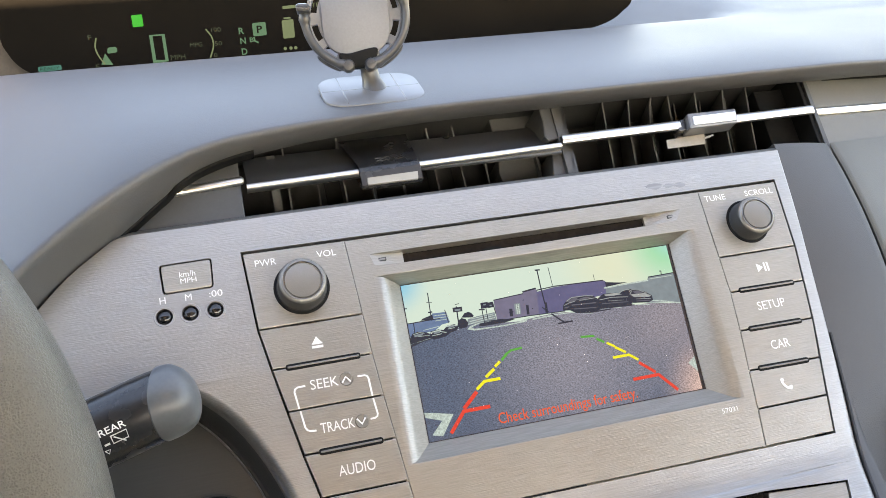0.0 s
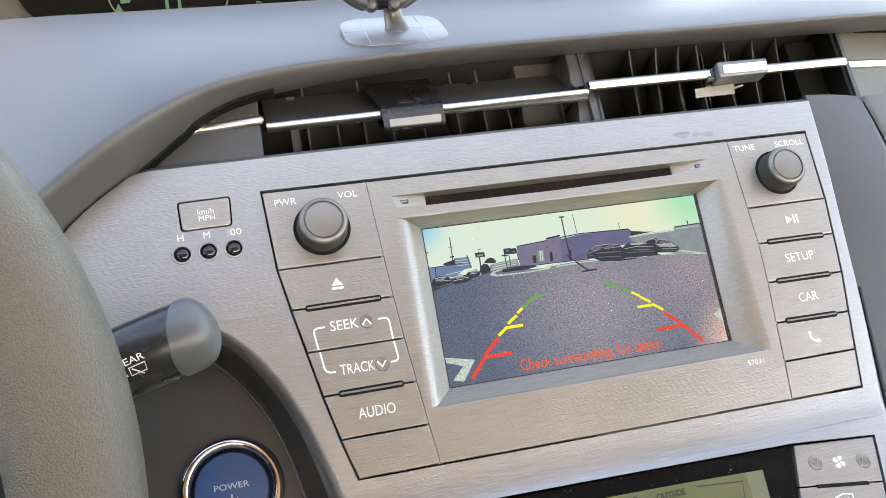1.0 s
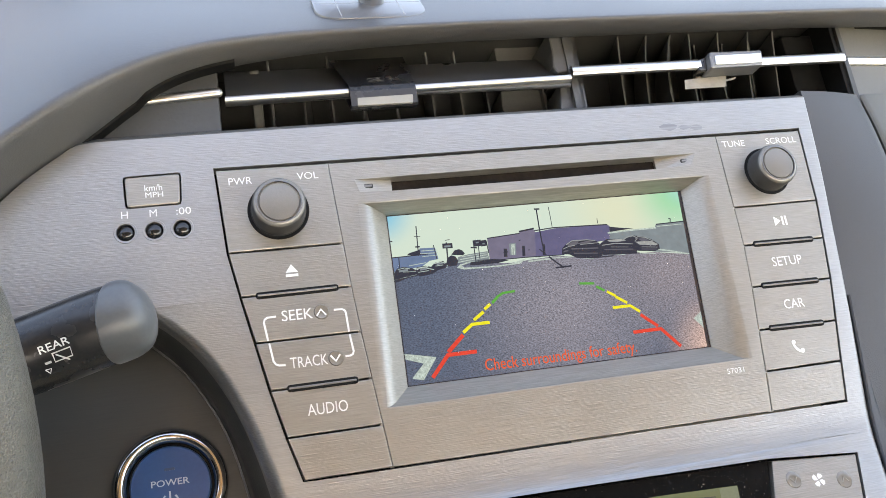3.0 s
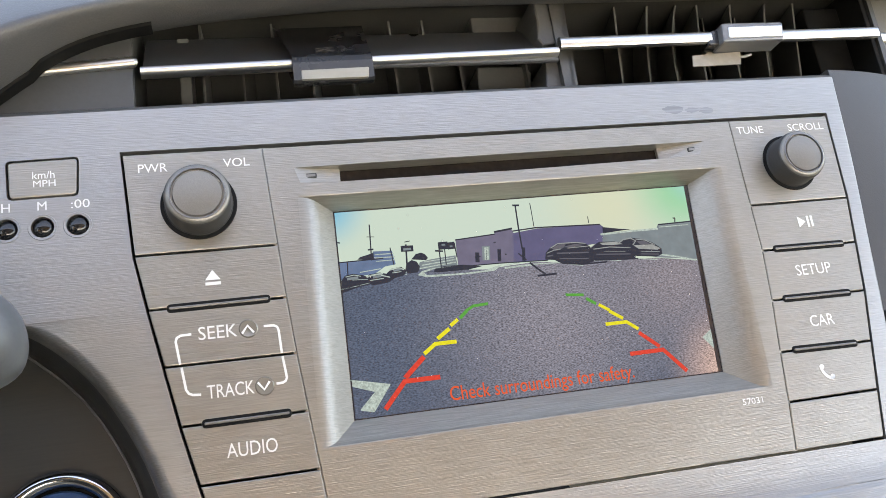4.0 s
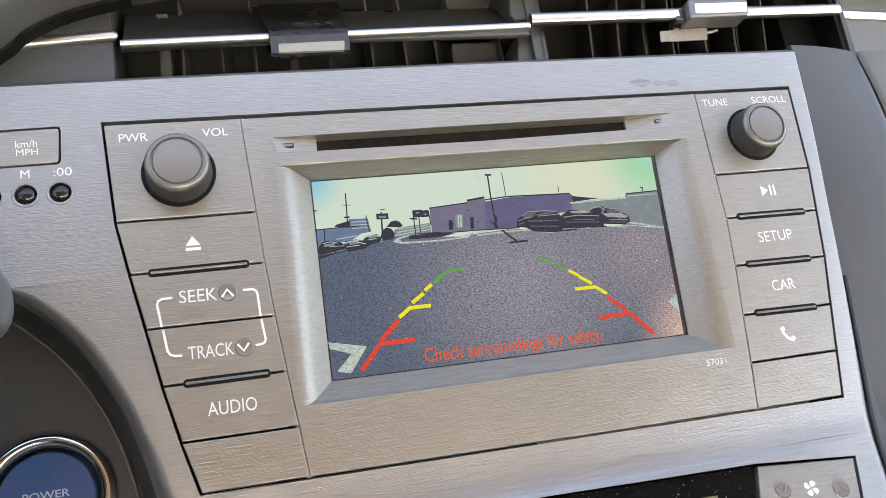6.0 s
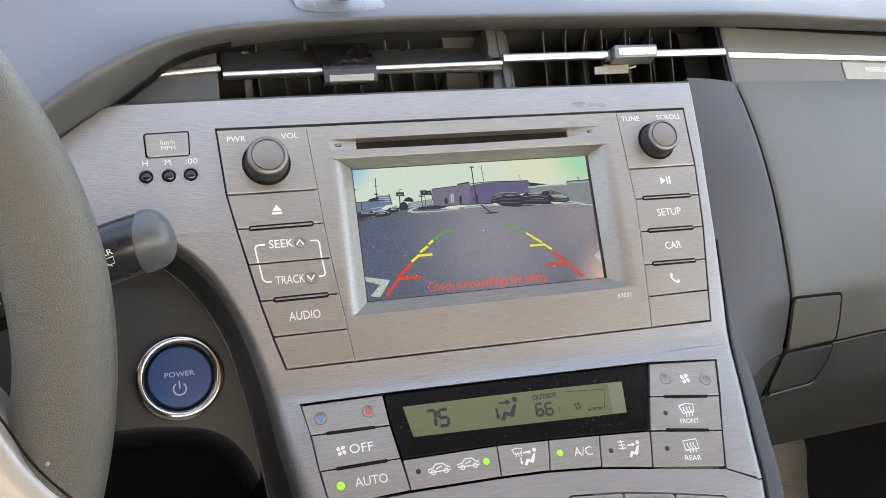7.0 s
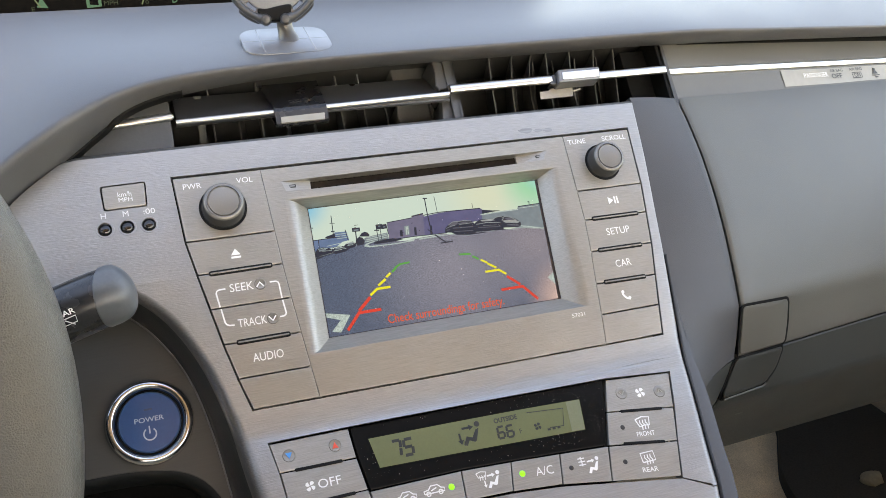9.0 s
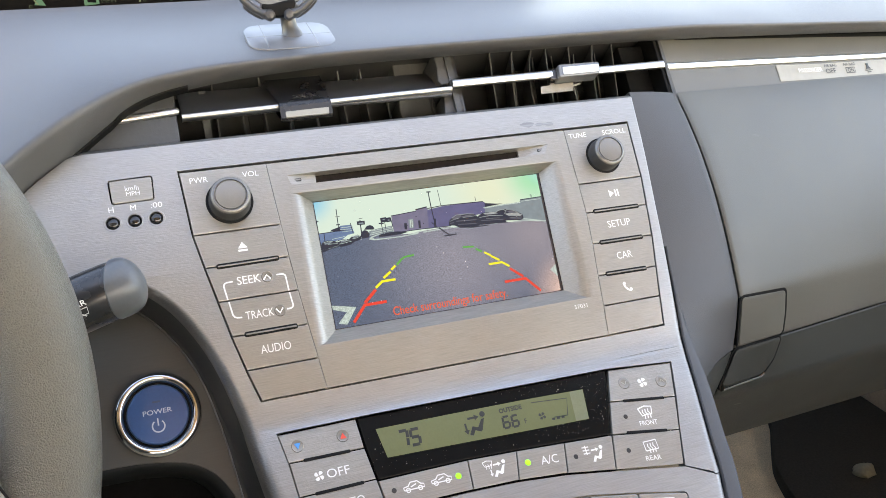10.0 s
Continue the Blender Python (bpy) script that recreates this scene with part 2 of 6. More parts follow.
GLOSS = mat("gloss_black_glass", (0.006, 0.006, 0.006), 0.16, 0, wear=0.1, wear_scale=60, spec=0.06)
SCREEN = mat("dark_screen_glass", (0.02, 0.018, 0.022), 0.2, 0, coat=0.3)
GREEN_LED = mat("green_led", (0.10, 0.82, 0.02), 0.4, emit=0.12)
DARK_LED = mat("unlit_led", (0.02, 0.02, 0.02), 0.3)
RED = mat("red_print", (0.65, 0.06, 0.03), 0.5)
BLUE_PRINT = mat("blue_print", (0.01, 0.2, 0.5), 0.5)
DIMPLE = mat("glossy_dimple", (0.2, 0.185, 0.16), 0.14, 0.2)
CARPET = mat("tan_carpet", (0.58, 0.49, 0.35), 0.95, 0, 0.25, 700, bump=0.8, wear=0.15)
MAT_BLACK = mat("black_rubber_mat", (0.04, 0.039, 0.036), 0.9, 0, 0.15, 400, bump=0.4, spec=0.1)
LINING = mat("beige_lining", (0.40, 0.35, 0.28), 0.9, 0, 0.1, 500, bump=0.3)
BRACKET = mat("tan_metal", (0.26, 0.23, 0.19), 0.5, 0.3, 0.1, 400)
REAR = mat("brown_grey_cloth", (0.06, 0.048, 0.036), 0.9, 0, 0.1, 500, bump=0.3)
CEILING = mat("pale_beige_unseen_ceiling", (0.74, 0.57, 0.385), 0.95, 0, 0.06, 500, bump=0.2)
LABEL = mat("pale_label_plastic", (0.25, 0.24, 0.21), 0.4, 0, 0.05, 200)
PLATE = mat("grey_mount_plate", (0.13, 0.134, 0.142), 0.34, 0.15, 0.04, 900, wear=0.04)
MOUNT = mat("grey_mount_plastic", (0.05, 0.051, 0.054), 0.34, 0, 0.05, 900, bump=0.1)
MOUNT_PAD = mat("grey_mount_pad", (0.16, 0.166, 0.185), 0.45, 0, 0.05, 900)


def glow(name, colour, strength=1.0, speckle=0.0, scale=900.0, flat=1.0):
    """A lit patch of a display."""
    m = bpy.data.materials.new(name)
    m.use_nodes = True
    nt = m.node_tree
    b = nt.nodes["Principled BSDF"]
    b.inputs["Base Color"].default_value = (0.006, 0.006, 0.006, 1)
    b.inputs["Roughness"].default_value, b.inputs["Specular IOR Level"].default_value = 0.2, 0.1
    b.inputs["Emission Color"].default_value = (*colour, 1)
    strength *= LIT
    b.inputs["Emission Strength"].default_value = strength
    if speckle:
        tc, no, ra = nt.nodes.new("ShaderNodeTexCoord"), nt.nodes.new("ShaderNodeTexNoise"), nt.nodes.new("ShaderNodeMapRange")
        no.inputs["Scale"].default_value, no.inputs["Detail"].default_value = scale, 6
        ra.inputs["From Min"].default_value, ra.inputs["From Max"].default_value = 0.3, 0.7
        ra.inputs["To Min"].default_value, ra.inputs["To Max"].default_value = strength * (1 - speckle), strength * (1 + speckle)
        mp = nt.nodes.new("ShaderNodeMapping")
        mp.inputs["Scale"].default_value = (1, 1, flat)
        nt.links.new(tc.outputs["Object"], mp.inputs["Vector"])
        nt.links.new(mp.outputs[0], no.inputs["Vector"])
        nt.links.new(no.outputs["Fac"], ra.inputs["Value"])
        nt.links.new(ra.outputs[0], b.inputs["Emission Strength"])
    return m

# ---- shell of the car ----
def car(bm):
    """From millimetres of the car (x across, y ahead, z up) to the dashboard's frame."""
    back = DASH.inverted()
    for v in bm.verts:
        v.co = (back @ (v.co * MM)) / MM
    return bm


def slab(x0, x1, y0, y1, z0, z1):
    bm = bmesh.new()
    bmesh.ops.create_cube(bm, size=1)
    for v in bm.verts:
        v.co = Vector(((x0 + x1) / 2 + v.co.x * (x1 - x0), (y0 + y1) / 2 + v.co.y * (y1 - y0), (z0 + z1) / 2 + v.co.z * (z1 - z0)))
    return car(bm)


solid("floor", slab(-780, 780, -1900, 900, 330, 350), CARPET, "tan carpeted car floor", "floor", kind="structure")
# unseen roof; its front edge sets how much sky reaches the dash
solid("ceiling", slab(-790, 790, -1900, -290, 1390, 1420), CEILING, "unseen pale beige ceiling that blocks and warms the daylight", "ceiling", kind="structure")
# unseen wall added behind; sun enters over it to warm the cabin
solid("wall_rear", slab(-780, 780, -1930, -1900, 330, 1100), REAR, "unseen brown-grey wall, left open above to let the sun in", "wall", kind="structure")
# invented partition that keeps the rear sun off the front footwells
solid("wall_middle", slab(-758, 758, -530, -500, 352, 850), LINING, "unseen beige partition added to hold back light from behind", "wall", kind="structure")
# unseen wall and post added to dim the driver's side
solid("wall_left_upper", slab(-790, -760, -1900, -500, 932, 1388), LINING, "unseen beige wall added to cut daylight from the left", "wall", kind="structure")
solid("pillar", slab(-790, -760, -330, -230, 930, 1390), LINING, "unseen beige post added to block sun from the left", "pillar", kind="structure")
# unseen side walls; their height limits the daylight that comes in
for side, name in ((-1, "wall_left"), (1, "wall_right")):
    solid(name, slab(*sorted((side * 760, side * 790)), -1900, 900, 330, 930), LINING, "unseen beige side wall, open above to let daylight in", "wall", kind="structure")
solid("ground", slab(-60000, 60000, -60000, 60000, -20, 0), mat("sunlit_asphalt", (0.12, 0.115, 0.11), 0.9, 0, 0.2, 80), "grey asphalt under the car", "ground", kind="structure")
solid("wall_front", slab(-780, 780, 880, 910, 330, 960), TRIM_DARK, "dark bulkhead ahead of the footwell", "wall", kind="structure")

# ---- dashboard skin ----
LIP = [(-620, -10), (-280, 4), (-250, 10), (-235, 23), (-219, 41.5), (-205, 55), (-187, 67), (-174, 75), (-165, 86), (-156, 93.6), (-144, 99.8), (-130, 103), (-114, 105.8), (-98, 107.9), (-76, 110), (-36, 112.2), (42, 112.8), (108, 113), (162, 113.4), (190, 113.8), (226, 116), (280, 119), (340, 122.4), (400, 125.5), (760, 145)]
RIDGE = [(-620, 5), (-300, 25), (-260, 36), (-240, 49), (-225, 64), (-210, 77.5), (-195, 89), (-180, 98.5), (-165, 106), (-150, 111.5), (-135, 115), (-115, 117.5), (-90, 119), (-36, 121), (42, 121.6), (162, 122.2), (280, 127.8), (400, 134.3), (760, 154)]
SA, CA = math.sin(radians(RECLINE)), math.cos(radians(RECLINE))


def ease(x, a, b):
    t = min(1.0, max(0.0, (x - a) / (b - a)))
    return t * t * (3 - 2 * t)


def pad_rows():
    """Cross-sections of the brow and the shelf behind it: a rolled edge that widens towards the driver."""
    xs = [-620, -500, -400, -330, -300, -280] + [-270 + 4 * k for k in range(46)] + [-85 + 15 * k for k in range(32)] + [430, 520, 640, 760]
    rows = []
    for x in xs:
        lip = sum(lerp(x + d, LIP) for d in (-15, -10, -5, 0, 5, 10, 15)) / 7
        away = 0.17 * (max(0, x - 183) if abs(x - 183) > 44 else (x - 139) ** 2 / 176)
        base = 850 + lip * CA - away * SA
        left = 1 - ease(x, -215, -100)
        r = (sum(lerp(x + d, RIDGE) for d in (-14, -7, 0, 7, 14)) / 5 - lip) / 2
        y0, z0 = away * CA + lip * SA, base
        on = ease(x, 230, 330)
        back = [(310, 944), (330, 915), (440, 912), (475, 914), (760, 975)]
        flat = [(330, 957), (380, 960), (450, 965), (520, 970), (760, 985)]
        rise = 955 - 5 * (1 - ease(x, -420, -240))
        prof = [(y0 + 66, z0 + 6), (y0 + 46, z0 - 1), (y0 + 34, z0 - 4)]
        for k in range(21):
            q = radians(-86 - (8.6 - 0.6 * left) * k)
            c, s = math.cos(q), math.sin(q)
            n = 2 / (2.2 + 0.6 * left)
            under = (12 + 13 * left) * (0.5 - 0.5 * math.copysign(abs(s) ** n, s)) ** 1.3
            prof.append((y0 + under + r * math.copysign(abs(c) ** n, c), z0 - 0.18 * under + r + r * math.copysign(abs(s) ** n, s)))
        ay, az = prof[-1]
        power = max(1.3, (0.25 + 0.2 * left) * (285 - ay) / max(4.0, rise - az))
        for k in (0.02, 0.05, 0.09, 0.14, 0.2, 0.28, 0.38, 0.5, 0.65, 0.82):
            prof.append((ay + (285 - ay) * k, az + (rise - az) * (1 - (1 - k) ** power)))
        prof.append((285, rise))
        prof.append((293, rise - 2 - (-3) * on))
        for (by, bz), (fy, fz) in zip(back, flat):
            prof.append((by + (fy - by) * on, bz + (fz - bz) * on))
        rows.append([(x, y, z) for y, z in prof])
    return rows


pad = solid("dashboard_pad", car(sheet(pad_rows())), PAD, "grey soft-grained dashboard top with a rounded brow", "dashboard", smooth=True)
# black strip along the lip that stands for the shade beneath it
gap = []
for row in pad_rows():
    if -224 < row[0][0] < -120:
        x, y, z = min(((p[0], p[1] * CA - (p[2] - 850) * SA, p[1] * SA + (p[2] - 850) * CA) for p in row[3:24]), key=lambda q: q[2])
        gap.append([(x, y + 0.4, z + 0.8), (x, y + 0.9, z - 1.2), (x, y + 7, z - 1.2)])
part("gap_shade", sheet(gap), BLACK, pad, "black strip standing for the shade under the brow")
random.seed(31)
bm, rows = bmesh.new(), pad_rows()
for k in range(90):
    i, j = random.randrange(6, len(rows) - 6), random.choice((25, 26, 27, 28, 29, 30, 31, 32))
    u, w = random.random(), random.random()
    a, b, c = Vector(rows[i][j]), Vector(rows[i + 1][j]), Vector(rows[i][j + 1])
    p = a + (b - a) * u + (c - a) * w
    n = (b - a).cross(c - a).normalized()
    n = n if n.z > 0 else -n
    s = 0.1 + 0.24 * random.random() ** 4
    e, f = (b - a).normalized() * s, (c - a).normalized() * s * random.uniform(0.8, 2.2)
    bm.faces.new([bm.verts.new(p + n * 0.12 + q) for q in (-e, f * 0.9 - e * 0.3, e, -f)])
tagged(part("dust", car(bm), mat("pale_lint", (0.28, 0.28, 0.29), 0.9), pad, "scattered pale dust specks"), kind="stuff")

# ---- centre stack fascia ----
RIGHT = [(142.8, 75.2), (140.6, 40), (137.4, 8), (134.4, -22), (129.9, -62), (124.6, -100), (118.6, -134), (115.8, -152)]
OUTSIDE = [(-190, 4.6), (-173, 4.8), (-157.5, 1.8), (-140.8, -14.6), (-127.8, -39.6), (-118.4, -70), (-112.8, -99), (-103.6, -133)]
INSIDE = [(-196, 14), (-181, 9), (-167, -1.4), (-152, -17), (-139, -41), (-131.5, -71), (-126.4, -107), (-121, -150)]
RADIO_L = [(58.3, -134), (23, -131.9), (5, -128.7), (-13.6, -125), (-32, -121.3), (-50, -117), (-66, -112.4)]
RADIO_R = [(58.9, 133.4), (23.2, 132), (5, 129.9), (-14, 127.6), (-33, 124.2), (-50, 121.2), (-67.5, 118.3)]
INNER_L = [(58, -89), (23, -87), (5, -86), (-13, -84.6), (-32, -82.8), (-50, -81), (-66.2, -79.4)]
INNER_R = [(58, 89.3), (23.5, 89.3), (5, 89.2), (-13.5, 87.8), (-32.5, 85.7), (-50.5, 83.9), (-67.2, 82)]


def edge_x(table, z):
    return lerp(-z, [(-a, b) for a, b in table])


def holed(outer, holes, depth, cuts=(), skirts=()):
    """A face with an outline and openings, laid on the swept face, with rolled skirts where given and sides going back."""
    bm = bmesh.new()
    loops = [[Vector((x, 0, z)) for x, z in loop] for loop in (outer, *holes)]
    verts = [bm.verts.new(p) for loop in loops for p in loop]
    for tri in tessellate_polygon([[Vector((p.x, p.z, 0)) for p in loop] for loop in loops]):
        bm.faces.new([verts[i] for i in tri])
    for skirt in skirts:
        sheet(skirt, bm)
    if skirts:
        bmesh.ops.remove_doubles(bm, verts=bm.verts, dist=0.001)
    for z in cuts:
        bmesh.ops.bisect_plane(bm, geom=bm.verts[:] + bm.edges[:] + bm.faces[:], plane_co=(0, 0, z), plane_no=(0, 0, 1))
    lay(bm)
    rim = [e for e in bm.edges if len(e.link_faces) == 1]
    got = bmesh.ops.extrude_edge_only(bm, edges=rim)
    bmesh.ops.translate(bm, verts=[v for v in got["geom"] if isinstance(v, bmesh.types.BMVert)], vec=(0, depth, 0))
    return bm


radio_hole = [(-112.8, -66.6)] + [(edge_x(RADIO_L, z) - 0.5, z) for z in (-50, -32, -13.6, 5, 23)] + [(-134.5, 58.9), (133.9, 59.5)] + [(edge_x(RADIO_R, z) + 0.5, z) for z in (23, 5, -14, -33, -50)] + [(118.6, -68.1)]
climate_gap = [(-101.4, -132.0), (-104, -115.3), (-105.6, -98.7), (-108.4, -83.2), (-60, -83.3), (0, -84.2), (74, -85.6), (114.4, -88.9), (108.6, -108.4), (102.6, -126), (96.8, -144.4)]
outline = spline([(-219, 44), (-205, 58), (-187, 71.3)], 4) + [(-184, 72.4), (-178, 73.2), (-106, 74.2), (-11, 75), (68, 75.2), (141.5, 75.3)]
# the fascia rolls away along its passenger edge and, more widely, towards the power button
right_line, left_line = spline(RIGHT, 4), spline(OUTSIDE, 6)
right_roll = [[(x + d * (0.5 + 0.5 * ease(-z, 20, 80)), y, z) for d, y in ((-4.2, 0), (-3.2, 0.06), (-2.3, 0.25), (-1.5, 0.6), (-0.8, 1.15), (-0.3, 1.9), (0.0, 3.0), (0.1, 5))] for x, z in right_line]
left_roll = []
for (xa, za), (xb, zb) in zip(left_line, spline(INSIDE, 6)):
    left_roll.append([(xa + (xb - xa) * t, y, za + (zb - za) * t) for t, y in ((0, 0), (0.06, 0.08), (0.13, 0.35), (0.2, 0.85), (0.27, 1.7), (0.34, 3.0), (0.4, 4.8), (0.45, 7.2), (0.48, 10.5))])
outline = outline[:-1] + [row[0][::2] for row in right_roll] + [(111.6, -151.0)] + climate_gap[::-1] + [row[0][::2] for row in left_roll][::-1] + [(-222, 4.6)]
stack = thing("centre_stack", "brushed silver-grey centre stack fascia with a swept foot", "fascia", (0, 0, -20))
km_hole = rounded([(-168.4, 44.4), (-168.9, 57.8), (-146.9, 58.2), (-147.4, 44.7)], 1.5, 2)
holes3 = [disc(x, 34.9, 3.4, 20) for x in (-168.8, -158.3, -148)]
bm = holed(outline, [radio_hole, km_hole, *holes3], 7.0, [-69 - 1.5 * k for k in range(12)] + [-90 - 4 * k for k in range(15)], (right_roll, left_roll))
for v in bm.verts:
    v.co.y -= 1.7 * min(1.0, max(0.0, (-69 - v.co.z) / 16)) ** 2 * (1 - ease(-v.co.z, 86, 125)) * (1 - ease(abs(v.co.x), 98, 124))
part("fascia", bm, SILVER, stack, "brushed silver-grey plastic panel", smooth=True, bevel=0.4)
bm = prism([(-196, 44), (-186, 64), (138, 70), (136, 0), (115, -66), (-113, -66), (-128, -20), (-140, 14), (-184, 26)], 9.8, 12)
prism([(-106, -80), (114, -86), (95, -141), (-99, -129)], 7, 9, 0, bm)
part("backing", lay(bm), BLACK, stack, "black backing in the joints")
foot_roll = [[(x + d, y, z) for d, y in ((-4.2, 0), (-3.2, 0.06), (-2.3, 0.25), (-1.5, 0.6), (-0.8, 1.15), (-0.3, 1.9), (0.0, 3.0), (0.1, 5))] for x, z in ((115.6, -152.6), (111, -170), (106, -190), (98.6, -215))]
foot = [(111.2, -152.0), (96.4, -144.9), (58, -138.9), (31, -134.8), (5, -132.4), (-20, -131.5), (-64, -131.1), (-101, -132.2), (-103.4, -134), (-102, -150), (-100, -215)] + [row[0][::2] for row in foot_roll][::-1]
mode_hole = rounded([(10.4, -144), (38, -146.6), (64, -151.2), (91.7, -157), (87, -186), (6, -176)], 1.5, 2)
part("lower_fascia", holed(foot, [mode_hole], 7, [-146 - 6 * k for k in range(11)], (foot_roll,)), SILVER, stack, "silver-grey lower console panel", smooth=True, bevel=0.5)
side = []
for x, z in spline(RIGHT[3:] + [(106, -190), (98, -225)], 5):
    w = 1.4 + lerp(-z, [(24, 0.2), (63, 3), (78, 5), (96, 7), (110, 8), (150, 9), (230, 11)])
    f = face_y(z)
    side.append([(x + 0.5, f + 5, z), (x + 0.6, f + 1.2, z), (x + 1.2, f + 0.5, z), (x + 1.4 + (w - 1.4) * 0.5, f + 0.5, z), (x + w - 0.4, f + 1.6, z), (x + w, f + 3, z), (x + w + 0.6, f + 40, z)])
part("side_strip", sheet(side), SIDE, stack, "dark blue-grey side of the stack", smooth=True)

TOPLINE = [(-186, 71.8), (-178, 73.2), (-106, 74.2), (-11, 75), (68, 75.2), (142.6, 75.3)]
part("top_edge", sheet([[(x, 0.9, z - 0.3), (x, 1.0, z + 0.15), (x, 1.8, z + 1.4), (x, 4, z + 3.0), (x, 11.8, z + 4.6)] for x, z in TOPLINE]), VENT_GREY, stack, "dark rolled top edge", smooth=True)

clock = part("speed_unit_button", prism(rounded([(-167.7, 45), (-168.2, 57.2), (-147.5, 57.6), (-148, 45.3)], 1.2, 2), -0.2, 6, 0.5), RADIO, stack, "grey rectangular button")
bm = lettering("km/h", -157.6, 52.4, 2.6, -0.2, 6.6)
lettering("MPH", -157.4, 49.5, 2.2, -0.2, 6.6, bm=bm)
part("print", bm, PRINT, clock)
for x, w in ((-168.8, "H"), (-158.3, "M"), (-148, ":00")):
    pin = part("clock_pin", lathe([(3.1, 4), (3.1, 1.0), (2.75, 0.2), (2.1, -0.3), (1.1, -0.7), (0, -0.85)], x, 34.9, 24), PIN, stack, "round black set pin", smooth=True)
    part("print", lettering(w, x + (1 if w == ":00" else 0), 42.0, 2.9, 0, 5.6 if w == ":00" else None), PRINT, pin)
    part("collar", lathe([(3.35, 1.5), (3.45, -0.15), (4.2, -0.2), (4.6, 0.3)], x, 34.9, 28), SILVER, pin, smooth=True)

# ---- radio ----
radio = thing("car_radio", "grey car radio with a colour screen, two knobs and side buttons", "radio", (0, 0, -5))
G = 0.35
THIN = 0.1
SCR = ((-66.8, 35.7), (68.9, 36.0), (64.8, -36.3), (-68.1, -36.2))
SLOPE = [(7.6, 0.0, 0.0, 0.0), (5.2, 2.9, 1.05, 2.5), (3.0, 5.6, 2.0, 4.8), (1.9, 7.0, 2.5, 6.0), (1.3, 8.0, 2.75, 6.65), (0.85, 8.9, 2.95, 7.1), (0.5, 9.8, 3.1, 7.4), (0.24, 10.8, 3.22, 7.6), (0.08, 11.8, 3.35, 7.75), (0.0, 12.8, 3.6, 8.0)]


def surround(side, top, foot):
    """The outline of the sloping surround at one depth, by its distances from the screen's edges."""
    (ax, az), (bx, bz), (cx, cz), (dx, dz) = SCR
    return [(ax - side * 0.94, az + top), (bx + 1.1 + side * 0.86, bz + top), (cx + 1.3 + side * 1.04, cz - foot), (dx - side * 0.94, dz - foot)]


def split(ring, n=12):
    """An outline with its sides cut into short lengths."""
    return [(a[0] + (b[0] - a[0]) * k / n, a[1] + (b[1] - a[1]) * k / n) for a, b in zip(ring, ring[1:] + ring[:1]) for k in range(n)]


scr = surround(0, 0, 0)
levels = [(y, split(surround(*d))) for y, *d in SLOPE]
slot_top = [(-79.0, 49.7), (-63.2, 49.9), (-2, 50.2), (58, 50.4), (76.8, 50.5)]
slot_low = [(-77.4, 44.2), (-63.4, 43.7), (-2, 43.6), (58, 44.4), (73.6, 45.0)]
mid = [(edge_x(INNER_L, z) + THIN, z) for z in (-65.9, -50, -32, -13, 5, 23, 57.6)] + [(edge_x(INNER_R, z) - THIN, z) for z in (58.1, 23, 5, -13, -32, -50, -67)]
face_in = inset(mid, 0.3)
bm = bmesh.new()
loops = [face_in, levels[-1][1], slot_top + slot_low[::-1]]
verts = [bm.verts.new((x, 0, z)) for loop in loops for x, z in loop]
for tri in tessellate_polygon([[Vector((x, z, 0)) for x, z in loop] for loop in loops]):
    bm.faces.new([verts[i] for i in tri])
sheet([[(x, y, z) for x, z in ring + ring[:1]] for y, ring in ((0, face_in), (0.08, inset(mid, 0.1)), (0.3, mid), (6, mid))], bm)
part("faceplate", bm, RADIO, radio, "brushed grey faceplate")
part("bezel", sheet([[(x, y, z) for x, z in ring + ring[:1]] for y, ring in levels[::-1]] + [[(x, 9.5, z) for x, z in levels[0][1] + levels[0][1][:1]]]), RADIO, radio, "sloping screen surround", smooth=True)
for table in (INNER_L, INNER_R):
    part("joint", sheet([[(x - 1.0, 0.8, z), (x + 1.0, 0.8, z)] for z, x in table]), RADIO, radio, "pale shallow joint")
# the disc slot: shallow ramps at its ends, a lit sill, a dark underside
bm = sheet([[(x, 0, z), (x, 0.25, z - 0.12), (x, 10, z - 0.9)] for x, z in slot_top])
sheet([[(x, 0, z), (x, 0.5, z + 0.12), (x, 1.6, z + 0.3), (x, 10, z + 0.5)] for x, z in slot_low], bm)
for (ax, az), (bx, bz), (cx, cz), (dx, dz) in ((slot_top[0], slot_low[0], slot_low[1], slot_top[1]), (slot_top[4], slot_low[4], slot_low[3], slot_top[3])):
    sheet([[(ax, 0.0, az), (bx, 0.0, bz)], [(dx, 3.4, dz), (cx, 3.4, cz)], [(dx, 10, dz), (cx, 10, cz)]], bm)
part("disc_slot", bm, RADIO, radio, "scooped disc slot with ramped ends")
part("disc_opening", prism([(-66, 42), (-66, 51), (61, 51), (61, 42)], 5.0, 12), mat("brown_black_felt", (0.017, 0.013, 0.011), 0.9, 0, 0.15, 700, spec=0.08, wear=0.3, wear_scale=60), radio, "brown felt in the disc opening")
random.seed(4)
felt = []
for k in range(61):
    x = -61.5 + 2 * k
    hump = 2.4 * math.exp(-(((x + 21) / 6) ** 2)) + 2.0 * math.exp(-(((x - 26) / 9) ** 2)) + 1.4 * math.exp(-(((x - 44) / 4) ** 2)) + 0.9 * math.exp(-(((x + 48) / 7) ** 2))
    felt.append((x, 44.2 + hump + 0.5 * random.random()))
part("dust_felt", prism(felt + [(58.4, 43.4), (-61.5, 43.0)], 4.4, 5.4), BLACK, radio, "ragged dust felt of the slot")
